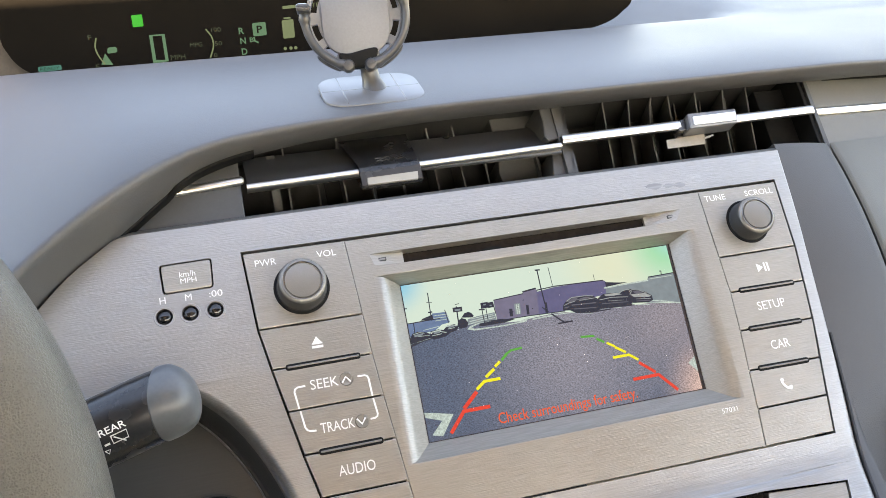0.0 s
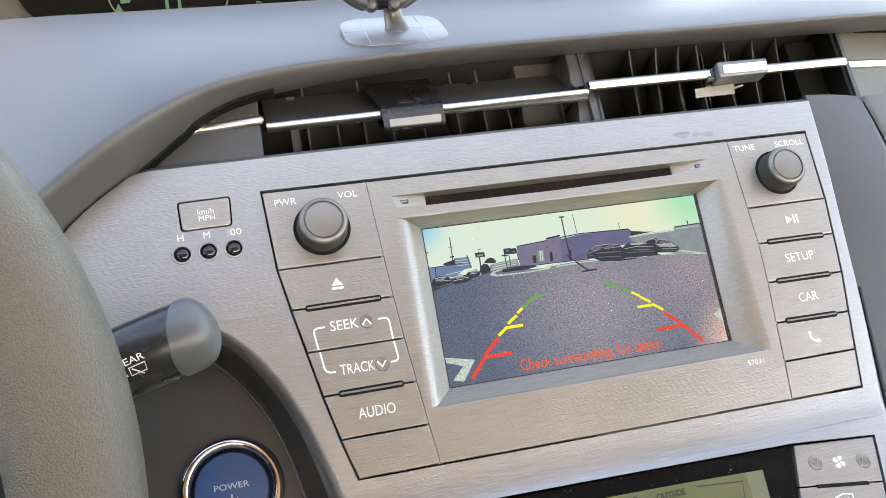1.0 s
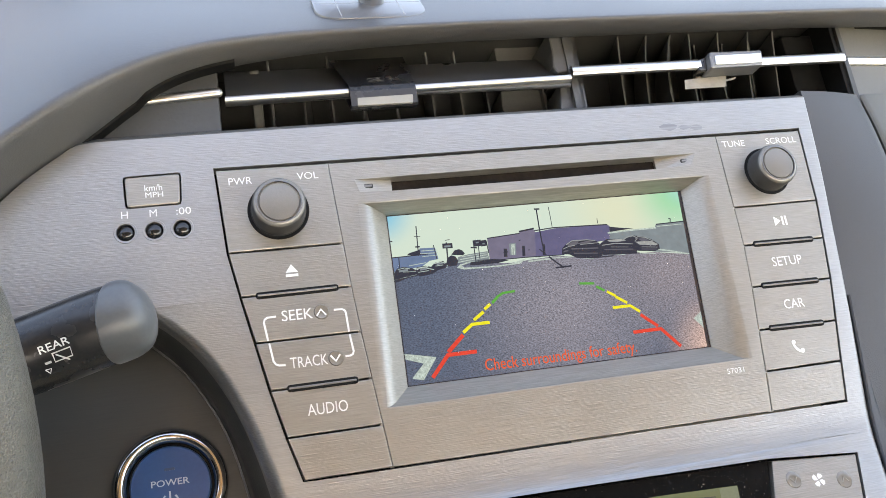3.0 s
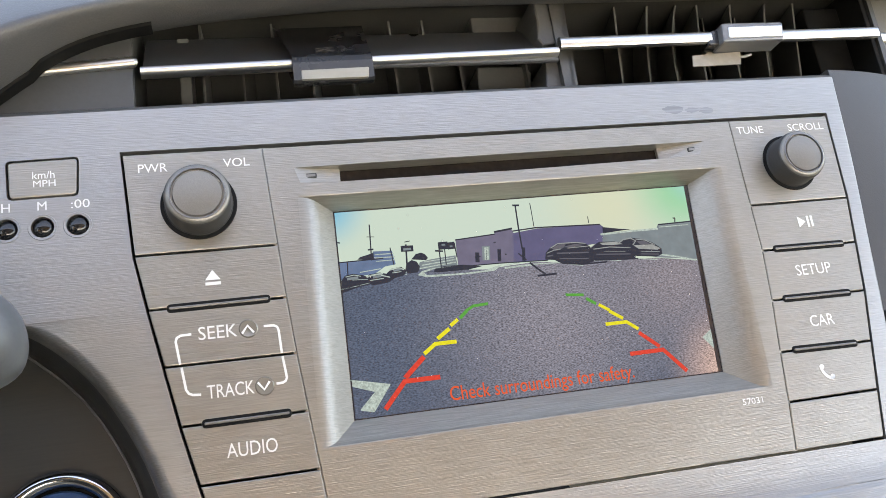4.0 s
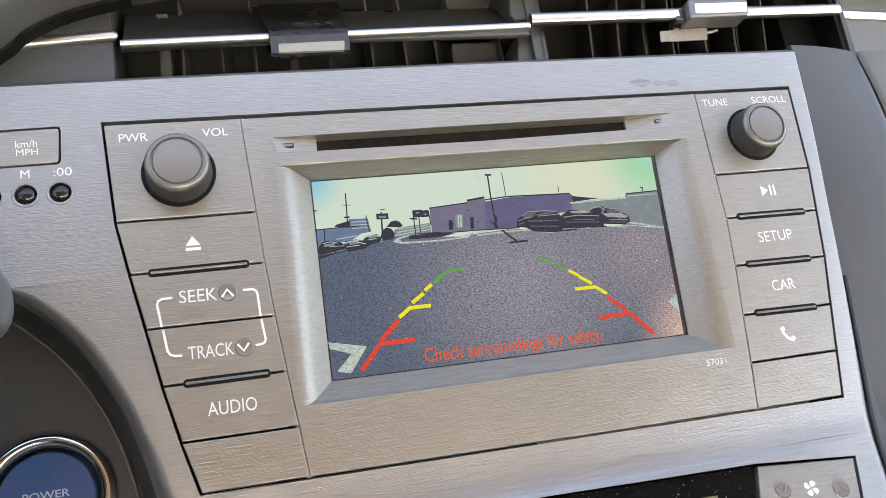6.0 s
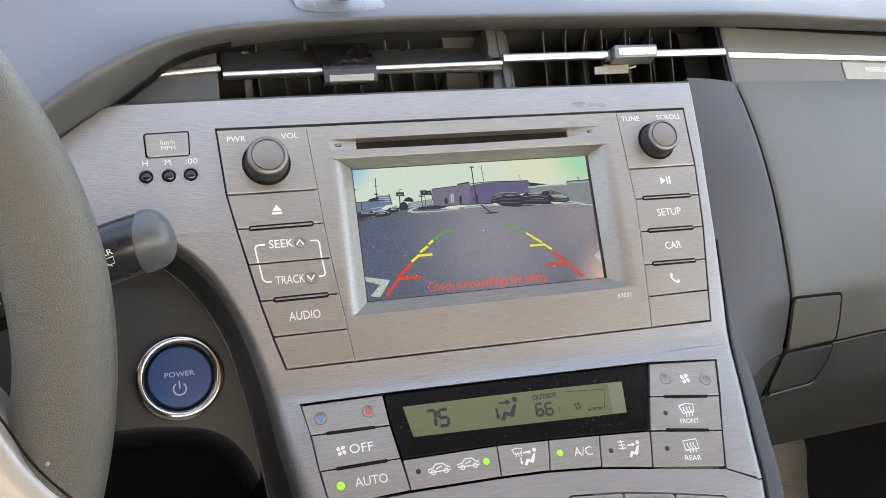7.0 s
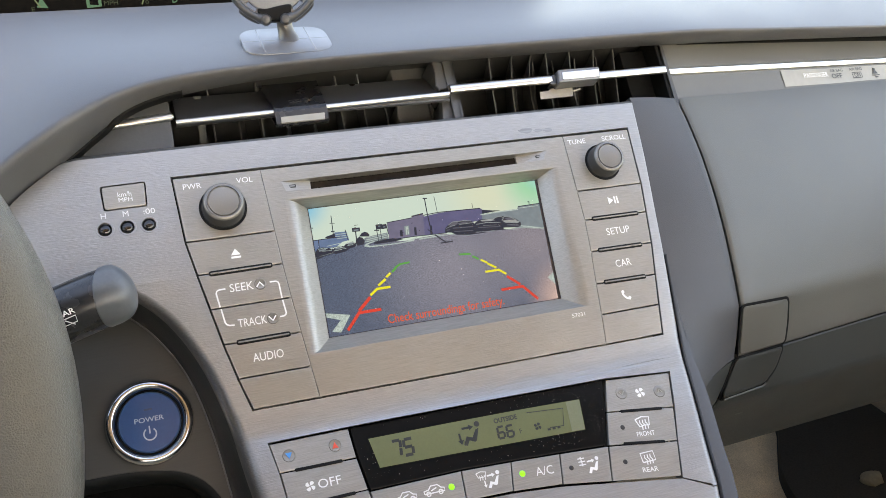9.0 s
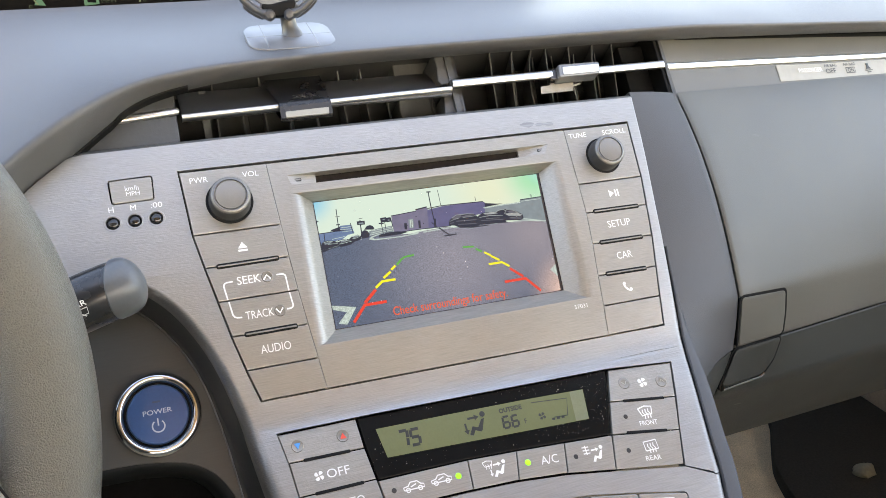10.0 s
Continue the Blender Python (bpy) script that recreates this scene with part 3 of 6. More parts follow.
for x, z, back in ((-73.6, 46.9, 1.0), (71.6, 47.7, 0.9)):
    mark = part("slot_reflector", prism(rounded([(x - 2.1, z - 0.9), (x + 2.1, z - 0.8), (x + 2.1, z + 0.9), (x - 2.1, z + 0.8)], 0.4, 2), back - 0.2, back + 1.4, 0.1), KNOB_SIDE, radio, "small dark slot reflector")
    part("reflector_face", prism([(x - 1.6, z - 0.45), (x + 1.6, z - 0.35), (x + 1.6, z + 0.45), (x - 1.6, z + 0.35)], back - 0.3, back), BEZEL, mark)
part("print", lettering("57031", 70, -48.3, 2.2, 0, 8), PRINT, radio)


def side_button(name, table_out, table_in, z1, z0, label="", slot_top=None, slot_x=None):
    o1, o0, i1, i0 = edge_x(table_out, z1), edge_x(table_out, z0), edge_x(table_in, z1), edge_x(table_in, z0)
    s = 1 if o1 < i1 else -1
    pts = [(o1 + s * G, z1 - G), (i1 - s * THIN, z1 - G), (i0 - s * THIN, z0 + G), (o0 + s * G, z0 + G)]
    return part(name, prism(pts, 0, 6, 0.35), RADIO, radio, label)


left_cells = {}
for name, a, b in (("volume_panel", 58, 23), ("eject_button", 23, 5), ("seek_button", 5, -13.4), ("track_button", -13.4, -32), ("audio_button", -32, -50), ("blank_panel", -50, -66.2)):
    left_cells[name] = side_button(name, RADIO_L, INNER_L, a, b)
right_cells = {}
for name, a, b in (("tune_panel", 58.4, 23.2), ("play_button", 23.2, 5.2), ("setup_button", 5.2, -13.8), ("car_button", -13.8, -32.8), ("phone_button", -32.8, -50.5), ("blank_panel", -50.5, -67.4)):
    right_cells[name] = side_button(name, RADIO_R, INNER_R, a, b)
for x0, z0, x1, z1 in ((-123, 4.9, -91, 5.1), (-115, -32, -88, -31.9), (93.8, 5.4, 124.6, 5.1), (92.3, -13.7, 121.4, -14), (90.6, -32.6, 118, -33)):
    bm = prism(rounded([(x0, z0 - 1.4), (x1, z1 - 1.4), (x1, z1 + 1.4), (x0, z0 + 1.4)], 1.3, 3), -0.12, 3, 0.1)
    groove = part("finger_bar", bm, BLACK, radio, "black raised finger bar", smooth=True)
    part("bar_core", prism(rounded([(x0 + 0.7, z0 - 0.45), (x1 - 0.7, z1 - 0.45), (x1 - 0.7, z1 + 0.45), (x0 + 0.7, z0 + 0.45)], 0.4, 2), -0.75, 0, 0.3), KNOB, groove)


def knob(name, x, z, s=1.0):
    def turned(profile):
        return lathe([(r * s, y * s) for r, y in profile], x, z, 48)

    k = part(name, turned([(11.2, 0.5), (11.0, -0.6), (10.6, -1.0), (10.5, -8.0), (10.1, -9.2), (9.4, -9.9), (9.0, -10.1)]), KNOB_SIDE, radio, "round dark knob with a grey cap", smooth=True)
    part("cap", turned([(10.25, -8.6), (10.0, -9.6), (9.3, -10.2), (8.5, -10.4), (8.25, -9.7), (7.85, -9.7), (7.5, -10.35), (4, -10.6), (0, -10.65)]), KNOB, k, "grey cap with a fine ring", smooth=True)
    part("cap_ring", turned([(8.75, -10.2), (8.7, -10.55), (8.35, -10.55), (8.3, -10.2)]), PLATE, k, "bright fine ring", smooth=True)
    part("skirt", turned([(12.2, 0.1), (12.0, -0.5), (11.0, -0.7), (10.4, -0.4)]), BLACK, k, smooth=True)


knob("volume_knob", -110.8, 39)
knob("tune_knob", 110.8, 39.2, 0.93)
P = -0.02
for cell, words, x, z, h, w in (("volume_panel", "PWR", -124.5, 52.6, 3.0, 9.2), ("volume_panel", "VOL", -97.8, 53, 3.0, 8.6), ("audio_button", "AUDIO", -100.8, -40.9, 4.3, 15.2), ("seek_button", "SEEK", -108.2, -4.0, 4.2, 11.8), ("track_button", "TRACK", -105.7, -22.5, 4.2, 14.2)):
    part("print", lettering(words, x, z, h, P, w), PRINT, left_cells[cell])
for cell, words, x, z, h, w in (("tune_panel", "TUNE", 97.4, 53.8, 3.0, 11.6), ("tune_panel", "SCROLL", 122.4, 53.9, 3.0, 16), ("setup_button", "SETUP", 108.3, -3.6, 4.2, 15), ("car_button", "CAR", 106, -23, 4.2, 10)):
    part("print", lettering(words, x, z, h, P, w), PRINT, right_cells[cell])
bm = prism([(-110.8, 13.0), (-106, 13.0), (-108.4, 16.3)], P - 0.12, P)
part("print", prism([(-110.8, 11.3), (-106, 11.3), (-106, 12.3), (-110.8, 12.3)], P - 0.12, P, bm=bm), PRINT, left_cells["eject_button"])
bm = prism([(107.4, 12.8), (107.4, 17.2), (110.6, 15)], P - 0.12, P)
for x in (111.2, 112.9):
    prism([(x, 12.8), (x + 0.9, 12.8), (x + 0.9, 17.2), (x, 17.2)], P - 0.12, P, bm=bm)
part("print", bm, PRINT, right_cells["play_button"])
bm = ribbon(spline([(100.2, -39.4), (100.6, -41.6), (102.2, -43.6), (104.4, -44.4)], 4), 1.1, P)
prism(disc(100.7, -39.8, 0.95, 10), P - 0.12, P, bm=bm)
prism(disc(104.1, -43.7, 0.95, 10), P - 0.12, P, bm=bm)
part("print", bm, PRINT, right_cells["phone_button"])
LW = 0.75
bm = ribbon([(-116.2, -3.9), (-119.4, -4.0), (-120.6, -4.6), (-121, -5.8), (-120.1, -13)], LW, P)
ribbon([(-94, -3.7), (-90.8, -3.8), (-89.8, -4.4), (-89.5, -5.5), (-89.2, -13)], LW, P, bm)
ribbon([(-100.8, -5.4), (-99, -3.0), (-97.2, -5.4)], 0.7, P - 0.2, bm)
part("print", bm, PRINT, left_cells["seek_button"])
bm = ribbon([(-119.8, -14), (-118.9, -21), (-118.2, -22.2), (-117, -22.8), (-114.6, -23)], LW, P)
ribbon([(-89.1, -14), (-88.4, -20.8), (-88.8, -21.8), (-89.8, -22.3), (-91.8, -22.4)], LW, P, bm)
ribbon([(-97.4, -21.4), (-95.6, -23.8), (-93.8, -21.4)], 0.7, P - 0.2, bm)
part("print", bm, PRINT, left_cells["track_button"])
for cell, x, z in (("seek_button", -98.8, -4.0), ("track_button", -95.4, -22.7)):
    part("dimple", lathe([(3.0, 0), (2.6, -0.35), (1.6, -0.2), (0, 0.0)], x, z, 24), DIMPLE, left_cells[cell], "glossy raised dot", smooth=True)

# smudges on the fascia's upper band
STAIN = mat("dull_smudge", (0.225, 0.225, 0.23), 0.42, 0.6, 0.2, 1500, BRUSH)
random.seed(11)
for x, z, w, h in ((67, 64.2, 4.5, 1.8), (75, 63.6, 3, 1.2), (81, 63.2, 3.5, 1.3)):
    ring = [(x + w * math.cos(t) * (0.8 + 0.3 * random.random()), z + h * math.sin(t) * (0.75 + 0.4 * random.random())) for t in (2 * math.pi * k / 18 for k in range(18))]
    part("smudge", prism(ring, -0.03, 0.02), STAIN, stack, "dull greasy smudge")

# ---- screen and its reversing picture ----
screen = part("screen", prism(scr, 8.0, 9.5), SCREEN, radio, "dark glass screen showing a car park behind the car")
C_SKY = glow("picture_sky", (0.56, 0.76, 0.83))
C_ROAD = glow("picture_asphalt", (0.125, 0.16, 0.265), 1.1, 0.66, 1250, 2.2)
C_WALL = glow("picture_lilac_wall", (0.135, 0.155, 0.29), 1, 0.1, 300)
C_DEEP = glow("picture_blue_wall", (0.095, 0.112, 0.27), 1, 0.1, 300)
C_BLUE = glow("picture_pale_blue_wall", (0.10, 0.19, 0.40), 1, 0.15, 250)
C_PALE = glow("picture_grey_wall", (0.165, 0.25, 0.34), 1, 0.12, 250)
C_SHINE = glow("picture_bright_metal", (0.27, 0.35, 0.43), 1, 0.2, 700)
C_DARK = glow("picture_dark", (0.026, 0.034, 0.065))
C_CAR = glow("picture_car_glass", (0.1, 0.122, 0.185))
C_LINE = glow("picture_white_paint", (0.36, 0.54, 0.62), 1, 0.3, 1500)
C_RED = glow("picture_red", (0.66, 0.065, 0.05), 1, 0.15, 900)
C_YELLOW = glow("picture_yellow", (0.68, 0.76, 0.05), 1, 0.15, 900)
C_GREEN = glow("picture_green", (0.06, 0.38, 0.08), 1, 0.15, 900)
C_TEXT = glow("picture_red_words", (0.72, 0.11, 0.05))


def sky_tint(m, base, spots):
    """Colours a display patch towards given tints round given points of the screen (mm)."""
    nt = m.node_tree
    tc, last = nt.nodes.new("ShaderNodeTexCoord"), None
    for (x, z), radius, tint in spots:
        d, r, mix = nt.nodes.new("ShaderNodeVectorMath"), nt.nodes.new("ShaderNodeMapRange"), nt.nodes.new("ShaderNodeMix")
        d.operation = "DISTANCE"
        d.inputs[1].default_value = (x * MM, 0.008, (z + 5) * MM)
        r.interpolation_type = "SMOOTHSTEP"
        r.inputs["From Max"].default_value, r.inputs["To Min"].default_value, r.inputs["To Max"].default_value = radius * MM, 1, 0
        mix.data_type = "RGBA"
        mix.inputs[6].default_value, mix.inputs[7].default_value = (*base, 1), (*tint, 1)
        nt.links.new(tc.outputs["Object"], d.inputs[0])
        nt.links.new(d.outputs["Value"], r.inputs["Value"])
        nt.links.new(r.outputs[0], mix.inputs[0])
        if last:
            nt.links.new(last.outputs[2], mix.inputs[6])
        last = mix
    nt.links.new(last.outputs[2], nt.nodes["Principled BSDF"].inputs["Emission Color"])


sky_tint(C_SKY, (0.47, 0.71, 0.76), [((-70, 38), 19, (0.08, 0.50, 0.9)), ((36, 30), 34, (0.54, 0.71, 0.66)), ((66, 35), 26, (0.22, 0.66, 0.48)), ((70, 38), 12, (0.26, 0.66, 0.74))])
# the road's last spot paints a pink reflection on the glass into its colour
sky_tint(C_ROAD, (0.068, 0.108, 0.2), [((6, -8), 66, (0.185, 0.222, 0.33)), ((58, 0), 42, (0.2, 0.225, 0.32)), ((72, -38), 30, (0.58, 0.48, 0.5))])


def on_screen(s, r):
    (ax, az), (bx, bz), (cx, cz), (dx, dz) = SCR
    x = (ax + (bx - ax) * s) * (1 - r) + (dx + (cx - dx) * s) * r
    return (x, (az + (bz - az) * s) * (1 - r) + (dz + (cz - dz) * s) * r)


def patch(name, pts, material, layer, bm=None):
    """A flat patch of the picture, by shares of the screen's width and height."""
    y = 7.9 - 0.02 * layer
    made = prism([on_screen(min(max(s, 0.004), 0.996), min(max(r, 0.006), 0.994)) for s, r in pts], y, y + 0.015, 0, bm)
    return made if bm else part(name, made, material, screen)


def draw(name, line, width, material, layer):
    """A drawn line of the picture through shares of the screen."""
    bm, pts = bmesh.new(), [Vector(on_screen(*p)) for p in line]
    for k, (a, b) in enumerate(zip(pts, pts[1:])):
        d = (b - a).normalized()
        m, e, y = Vector((-d.y, d.x)) * width / 2, d * width * 0.2, 7.9 - 0.02 * layer - 0.004 * (k % 2)
        prism([tuple(a - e + m), tuple(b + e + m), tuple(b + e - m), tuple(a - e - m)], y, y + 0.003, 0, bm)
    part(name, bm, material, screen)


patch("picture_sky", [(0, 0), (1, 0), (1, 0.5), (0, 0.5)], C_SKY, 0)
patch("picture_road", [(-0.022, 0.392), (0.001, 0.387), (0.05, 0.362), (0.104, 0.353), (0.172, 0.336), (0.214, 0.319), (0.296, 0.343), (0.379, 0.357), (0.452, 0.349), (0.525, 0.343), (0.613, 0.359), (0.734, 0.372), (0.873, 0.381), (1.007, 0.416), (1.016, 1.032), (-0.003, 1.025)], C_ROAD, 1)
patch("picture_wall", [(-0.023, 0.256), (0.049, 0.259), (0.116, 0.255), (0.118, 0.297), (0.092, 0.326), (0.026, 0.337), (-0.023, 0.343)], C_BLUE, 2)
patch("picture_shed", [(0.092, 0.216), (0.141, 0.22), (0.147, 0.29), (0.114, 0.297), (0.093, 0.259)], C_BLUE, 3)
patch("picture_shed_roof", [(0.05, 0.25), (0.057, 0.239), (0.087, 0.226), (0.094, 0.22), (0.093, 0.259)], C_DARK, 3)
patch("picture_clutter", [(0.21, 0.29), (0.244, 0.28), (0.307, 0.272), (0.309, 0.321), (0.258, 0.33), (0.203, 0.326)], C_PALE, 2)
patch("picture_building", [(0.312, 0.194), (0.42, 0.182), (0.421, 0.17), (0.468, 0.16), (0.473, 0.181), (0.464, 0.335), (0.424, 0.333), (0.31, 0.337)], C_WALL, 3)
patch("picture_building", [(0.469, 0.185), (0.539, 0.171), (0.723, 0.178), (0.731, 0.19), (0.722, 0.277), (0.657, 0.283), (0.588, 0.299), (0.558, 0.343), (0.461, 0.338)], C_DEEP, 3)
patch("picture_side_wall", [(0.724, 0.232), (0.746, 0.23), (0.889, 0.227), (0.896, 0.202), (0.999, 0.201), (1.0, 0.409), (0.874, 0.379), (0.768, 0.33), (0.718, 0.299)], C_PALE, 2)
patch("picture_side_roof", [(0.729, 0.193), (0.779, 0.21), (0.813, 0.218), (0.779, 0.221), (0.728, 0.227)], C_DARK, 3)
for line, wide in (([(0.312, 0.194), (0.42, 0.182)], 0.45), ([(0.421, 0.17), (0.47, 0.16)], 0.7), ([(0.472, 0.174), (0.538, 0.166), (0.723, 0.178)], 0.5), ([(-0.002, 0.257), (0.116, 0.255)], 0.4), ([(0.896, 0.206), (0.997, 0.203)], 0.5), ([(0.309, 0.332), (0.424, 0.333), (0.558, 0.341)], 0.4)):
    draw("picture_eave", line, wide, C_DARK, 4)
for line, wide in (([(0.721, 0.232), (0.801, 0.228), (0.892, 0.228)], 0.7), ([(0.898, 0.22), (0.987, 0.22)], 0.35), ([(0.096, 0.233), (0.144, 0.235)], 0.35), ([(0.096, 0.249), (0.146, 0.252)], 0.35), ([(0.098, 0.267), (0.146, 0.267)], 0.3), ([(0.053, 0.314), (0.107, 0.305)], 0.3), ([(0.215, 0.307), (0.305, 0.293)], 0.4), ([(0.222, 0.291), (0.302, 0.282)], 0.3), ([(0.209, 0.322), (0.253, 0.314), (0.305, 0.307)], 0.4)):
    draw("picture_pale_band", line, wide, C_LINE, 4)
patch("picture_door", [(0.381, 0.239), (0.403, 0.24), (0.399, 0.313), (0.378, 0.311)], C_PALE, 4)
patch("picture_door_leaf", [(0.387, 0.246), (0.399, 0.245), (0.395, 0.31), (0.384, 0.31)], C_LINE, 5)
for line, wide in (([(0.393, 0.246), (0.389, 0.308)], 0.3), ([(0.366, 0.272), (0.364, 0.314)], 1.5), ([(0.427, 0.265), (0.424, 0.32)], 1.3), ([(0.359, 0.29), (0.373, 0.289)], 0.5), ([(0.415, 0.225), (0.42, 0.224)], 0.4), ([(0.442, 0.29), (0.445, 0.29)], 0.5), ([(0.024, 0.259), (0.022, 0.321)], 0.4)):
    draw("picture_window", line, wide, C_DARK, 5)
patch("picture_car", [(-0.025, 0.399), (-0.02, 0.359), (-0.001, 0.348), (0.014, 0.324), (0.033, 0.317), (0.059, 0.328), (0.084, 0.353), (0.087, 0.374), (0.05, 0.383), (0.0, 0.406)], C_DARK, 4)
patch("picture_car", [(0.062, 0.349), (0.076, 0.328), (0.103, 0.323), (0.123, 0.334), (0.139, 0.361), (0.122, 0.376), (0.082, 0.384)], C_DARK, 5)
patch("picture_car", [(0.121, 0.331), (0.136, 0.308), (0.16, 0.305), (0.173, 0.326), (0.166, 0.348), (0.13, 0.362)], C_DARK, 5)
for line, wide in (([(0.016, 0.33), (0.037, 0.324), (0.054, 0.333)], 0.5), ([(0.069, 0.34), (0.084, 0.333), (0.111, 0.33)], 1.0), ([(0.105, 0.337), (0.128, 0.351)], 0.7), ([(0.13, 0.315), (0.152, 0.308), (0.166, 0.319)], 0.9), ([(0.135, 0.331), (0.159, 0.329)], 0.5), ([(0.032, 0.348), (0.071, 0.351)], 0.35), ([(0.077, 0.358), (0.112, 0.354)], 0.5)):
    draw("picture_glint", line, 0.55 * wide, C_LINE, 6)
for line, wide in (([(0.02, 0.341), (0.046, 0.338)], 0.9), ([(0.086, 0.344), (0.105, 0.341)], 0.8), ([(0.14, 0.322), (0.157, 0.317)], 0.7)):
    draw("picture_glint", line, wide, C_PALE, 6.3)
patch("picture_bush", [(0.17, 0.322), (0.175, 0.291), (0.189, 0.276), (0.202, 0.286), (0.209, 0.313), (0.202, 0.341), (0.175, 0.341)], C_DARK, 5)
patch("picture_bush", [(0.189, 0.273), (0.202, 0.248), (0.216, 0.243), (0.226, 0.252), (0.233, 0.273), (0.227, 0.283)], C_DARK, 3)
patch("picture_car", [(0.551, 0.336), (0.555, 0.302), (0.57, 0.277), (0.591, 0.258), (0.644, 0.259), (0.673, 0.272), (0.686, 0.294), (0.695, 0.331), (0.688, 0.371), (0.648, 0.381), (0.598, 0.367), (0.577, 0.343)], C_DARK, 5)
patch("picture_car", [(0.676, 0.334), (0.689, 0.291), (0.712, 0.27), (0.758, 0.275), (0.79, 0.294), (0.816, 0.326), (0.811, 0.373), (0.748, 0.374), (0.691, 0.367)], C_DARK, 5.3)
patch("picture_car", [(0.762, 0.295), (0.781, 0.271), (0.806, 0.262), (0.844, 0.278), (0.869, 0.298), (0.893, 0.334), (0.893, 0.365), (0.874, 0.376), (0.815, 0.363), (0.791, 0.334)], C_DARK, 5.6)
patch("picture_car_glass", [(0.574, 0.282), (0.595, 0.264), (0.616, 0.265), (0.607, 0.285), (0.582, 0.298)], C_CAR, 6)
patch("picture_car_glass", [(0.823, 0.286), (0.845, 0.286), (0.862, 0.305), (0.834, 0.307)], C_CAR, 6)
patch("picture_bonnet", [(0.811, 0.304), (0.868, 0.309), (0.89, 0.333), (0.881, 0.34), (0.825, 0.326)], C_SHINE, 6)
patch("picture_bonnet", [(0.714, 0.276), (0.761, 0.277), (0.781, 0.293), (0.747, 0.293), (0.72, 0.288)], C_SHINE, 6)
patch("picture_bonnet", [(0.605, 0.28), (0.643, 0.269), (0.668, 0.279), (0.628, 0.287)], C_CAR, 6)
for line, wide in (([(0.571, 0.28), (0.592, 0.26), (0.643, 0.262), (0.672, 0.272)], 0.55), ([(0.766, 0.29), (0.783, 0.271), (0.806, 0.265), (0.82, 0.282), (0.81, 0.302)], 0.6), ([(0.821, 0.273), (0.848, 0.283), (0.874, 0.311)], 0.5), ([(0.684, 0.298), (0.699, 0.281)], 0.4), ([(0.693, 0.306), (0.74, 0.302), (0.801, 0.316)], 0.5), ([(0.558, 0.305), (0.58, 0.292), (0.6, 0.289)], 0.4), ([(0.619, 0.288), (0.68, 0.287)], 0.4), ([(0.83, 0.34), (0.886, 0.352)], 0.35), ([(0.723, 0.322), (0.784, 0.333)], 0.25)):
    draw("picture_glint", line, 0.65 * wide, C_SHINE, 7)
for line, wide in (([(0.587, 0.31), (0.677, 0.32)], 0.5), ([(0.592, 0.338), (0.674, 0.352)], 0.4), ([(0.699, 0.334), (0.798, 0.349)], 0.4), ([(0.829, 0.354), (0.882, 0.364)], 0.35), ([(0.559, 0.321), (0.574, 0.318)], 0.5)):
    draw("picture_glint", line, wide, C_CAR, 7.3)
for line, wide in (([(0.649, 0.378), (0.694, 0.378), (0.726, 0.378)], 0.9), ([(0.734, 0.369), (0.818, 0.377)], 0.7), ([(0.507, 0.345), (0.529, 0.385), (0.55, 0.418)], 1.1), ([(0.524, 0.415), (0.576, 0.414)], 1.1), ([(0.01, 0.391), (0.104, 0.365)], 0.5)):
    draw("picture_shadow", line, 0.65 * wide, C_DARK, 6)
patch("picture_kerb", [(0.201, 0.354), (0.213, 0.336), (0.241, 0.325), (0.297, 0.326), (0.25, 0.329), (0.218, 0.344), (0.225, 0.358), (0.295, 0.364), (0.336, 0.365), (0.378, 0.362), (0.423, 0.342), (0.432, 0.34), (0.407, 0.368), (0.339, 0.373), (0.225, 0.369)], C_LINE, 4)
patch("picture_island", [(0.244, 0.345), (0.248, 0.329), (0.276, 0.321), (0.325, 0.323), (0.374, 0.34), (0.337, 0.35), (0.26, 0.35)], C_DARK, 4)
for line, wide in (([(0.436, 0.36), (0.48, 0.357), (0.516, 0.357)], 0.9), ([(0.435, 0.346), (0.478, 0.34)], 0.5), ([(0.516, 0.354), (0.598, 0.359)], 0.6), ([(0.686, 0.358), (0.767, 0.377)], 0.7), ([(0.799, 0.372), (0.876, 0.391)], 0.5), ([(0.886, 0.366), (0.938, 0.387), (0.99, 0.414)], 0.9), ([(0.598, 0.364), (0.656, 0.385)], 0.4), ([(-0.02, 0.395), (0.05, 0.377), (0.172, 0.344)], 0.35)):
    draw("picture_bay_line", line, 0.7 * wide, C_LINE, 4)
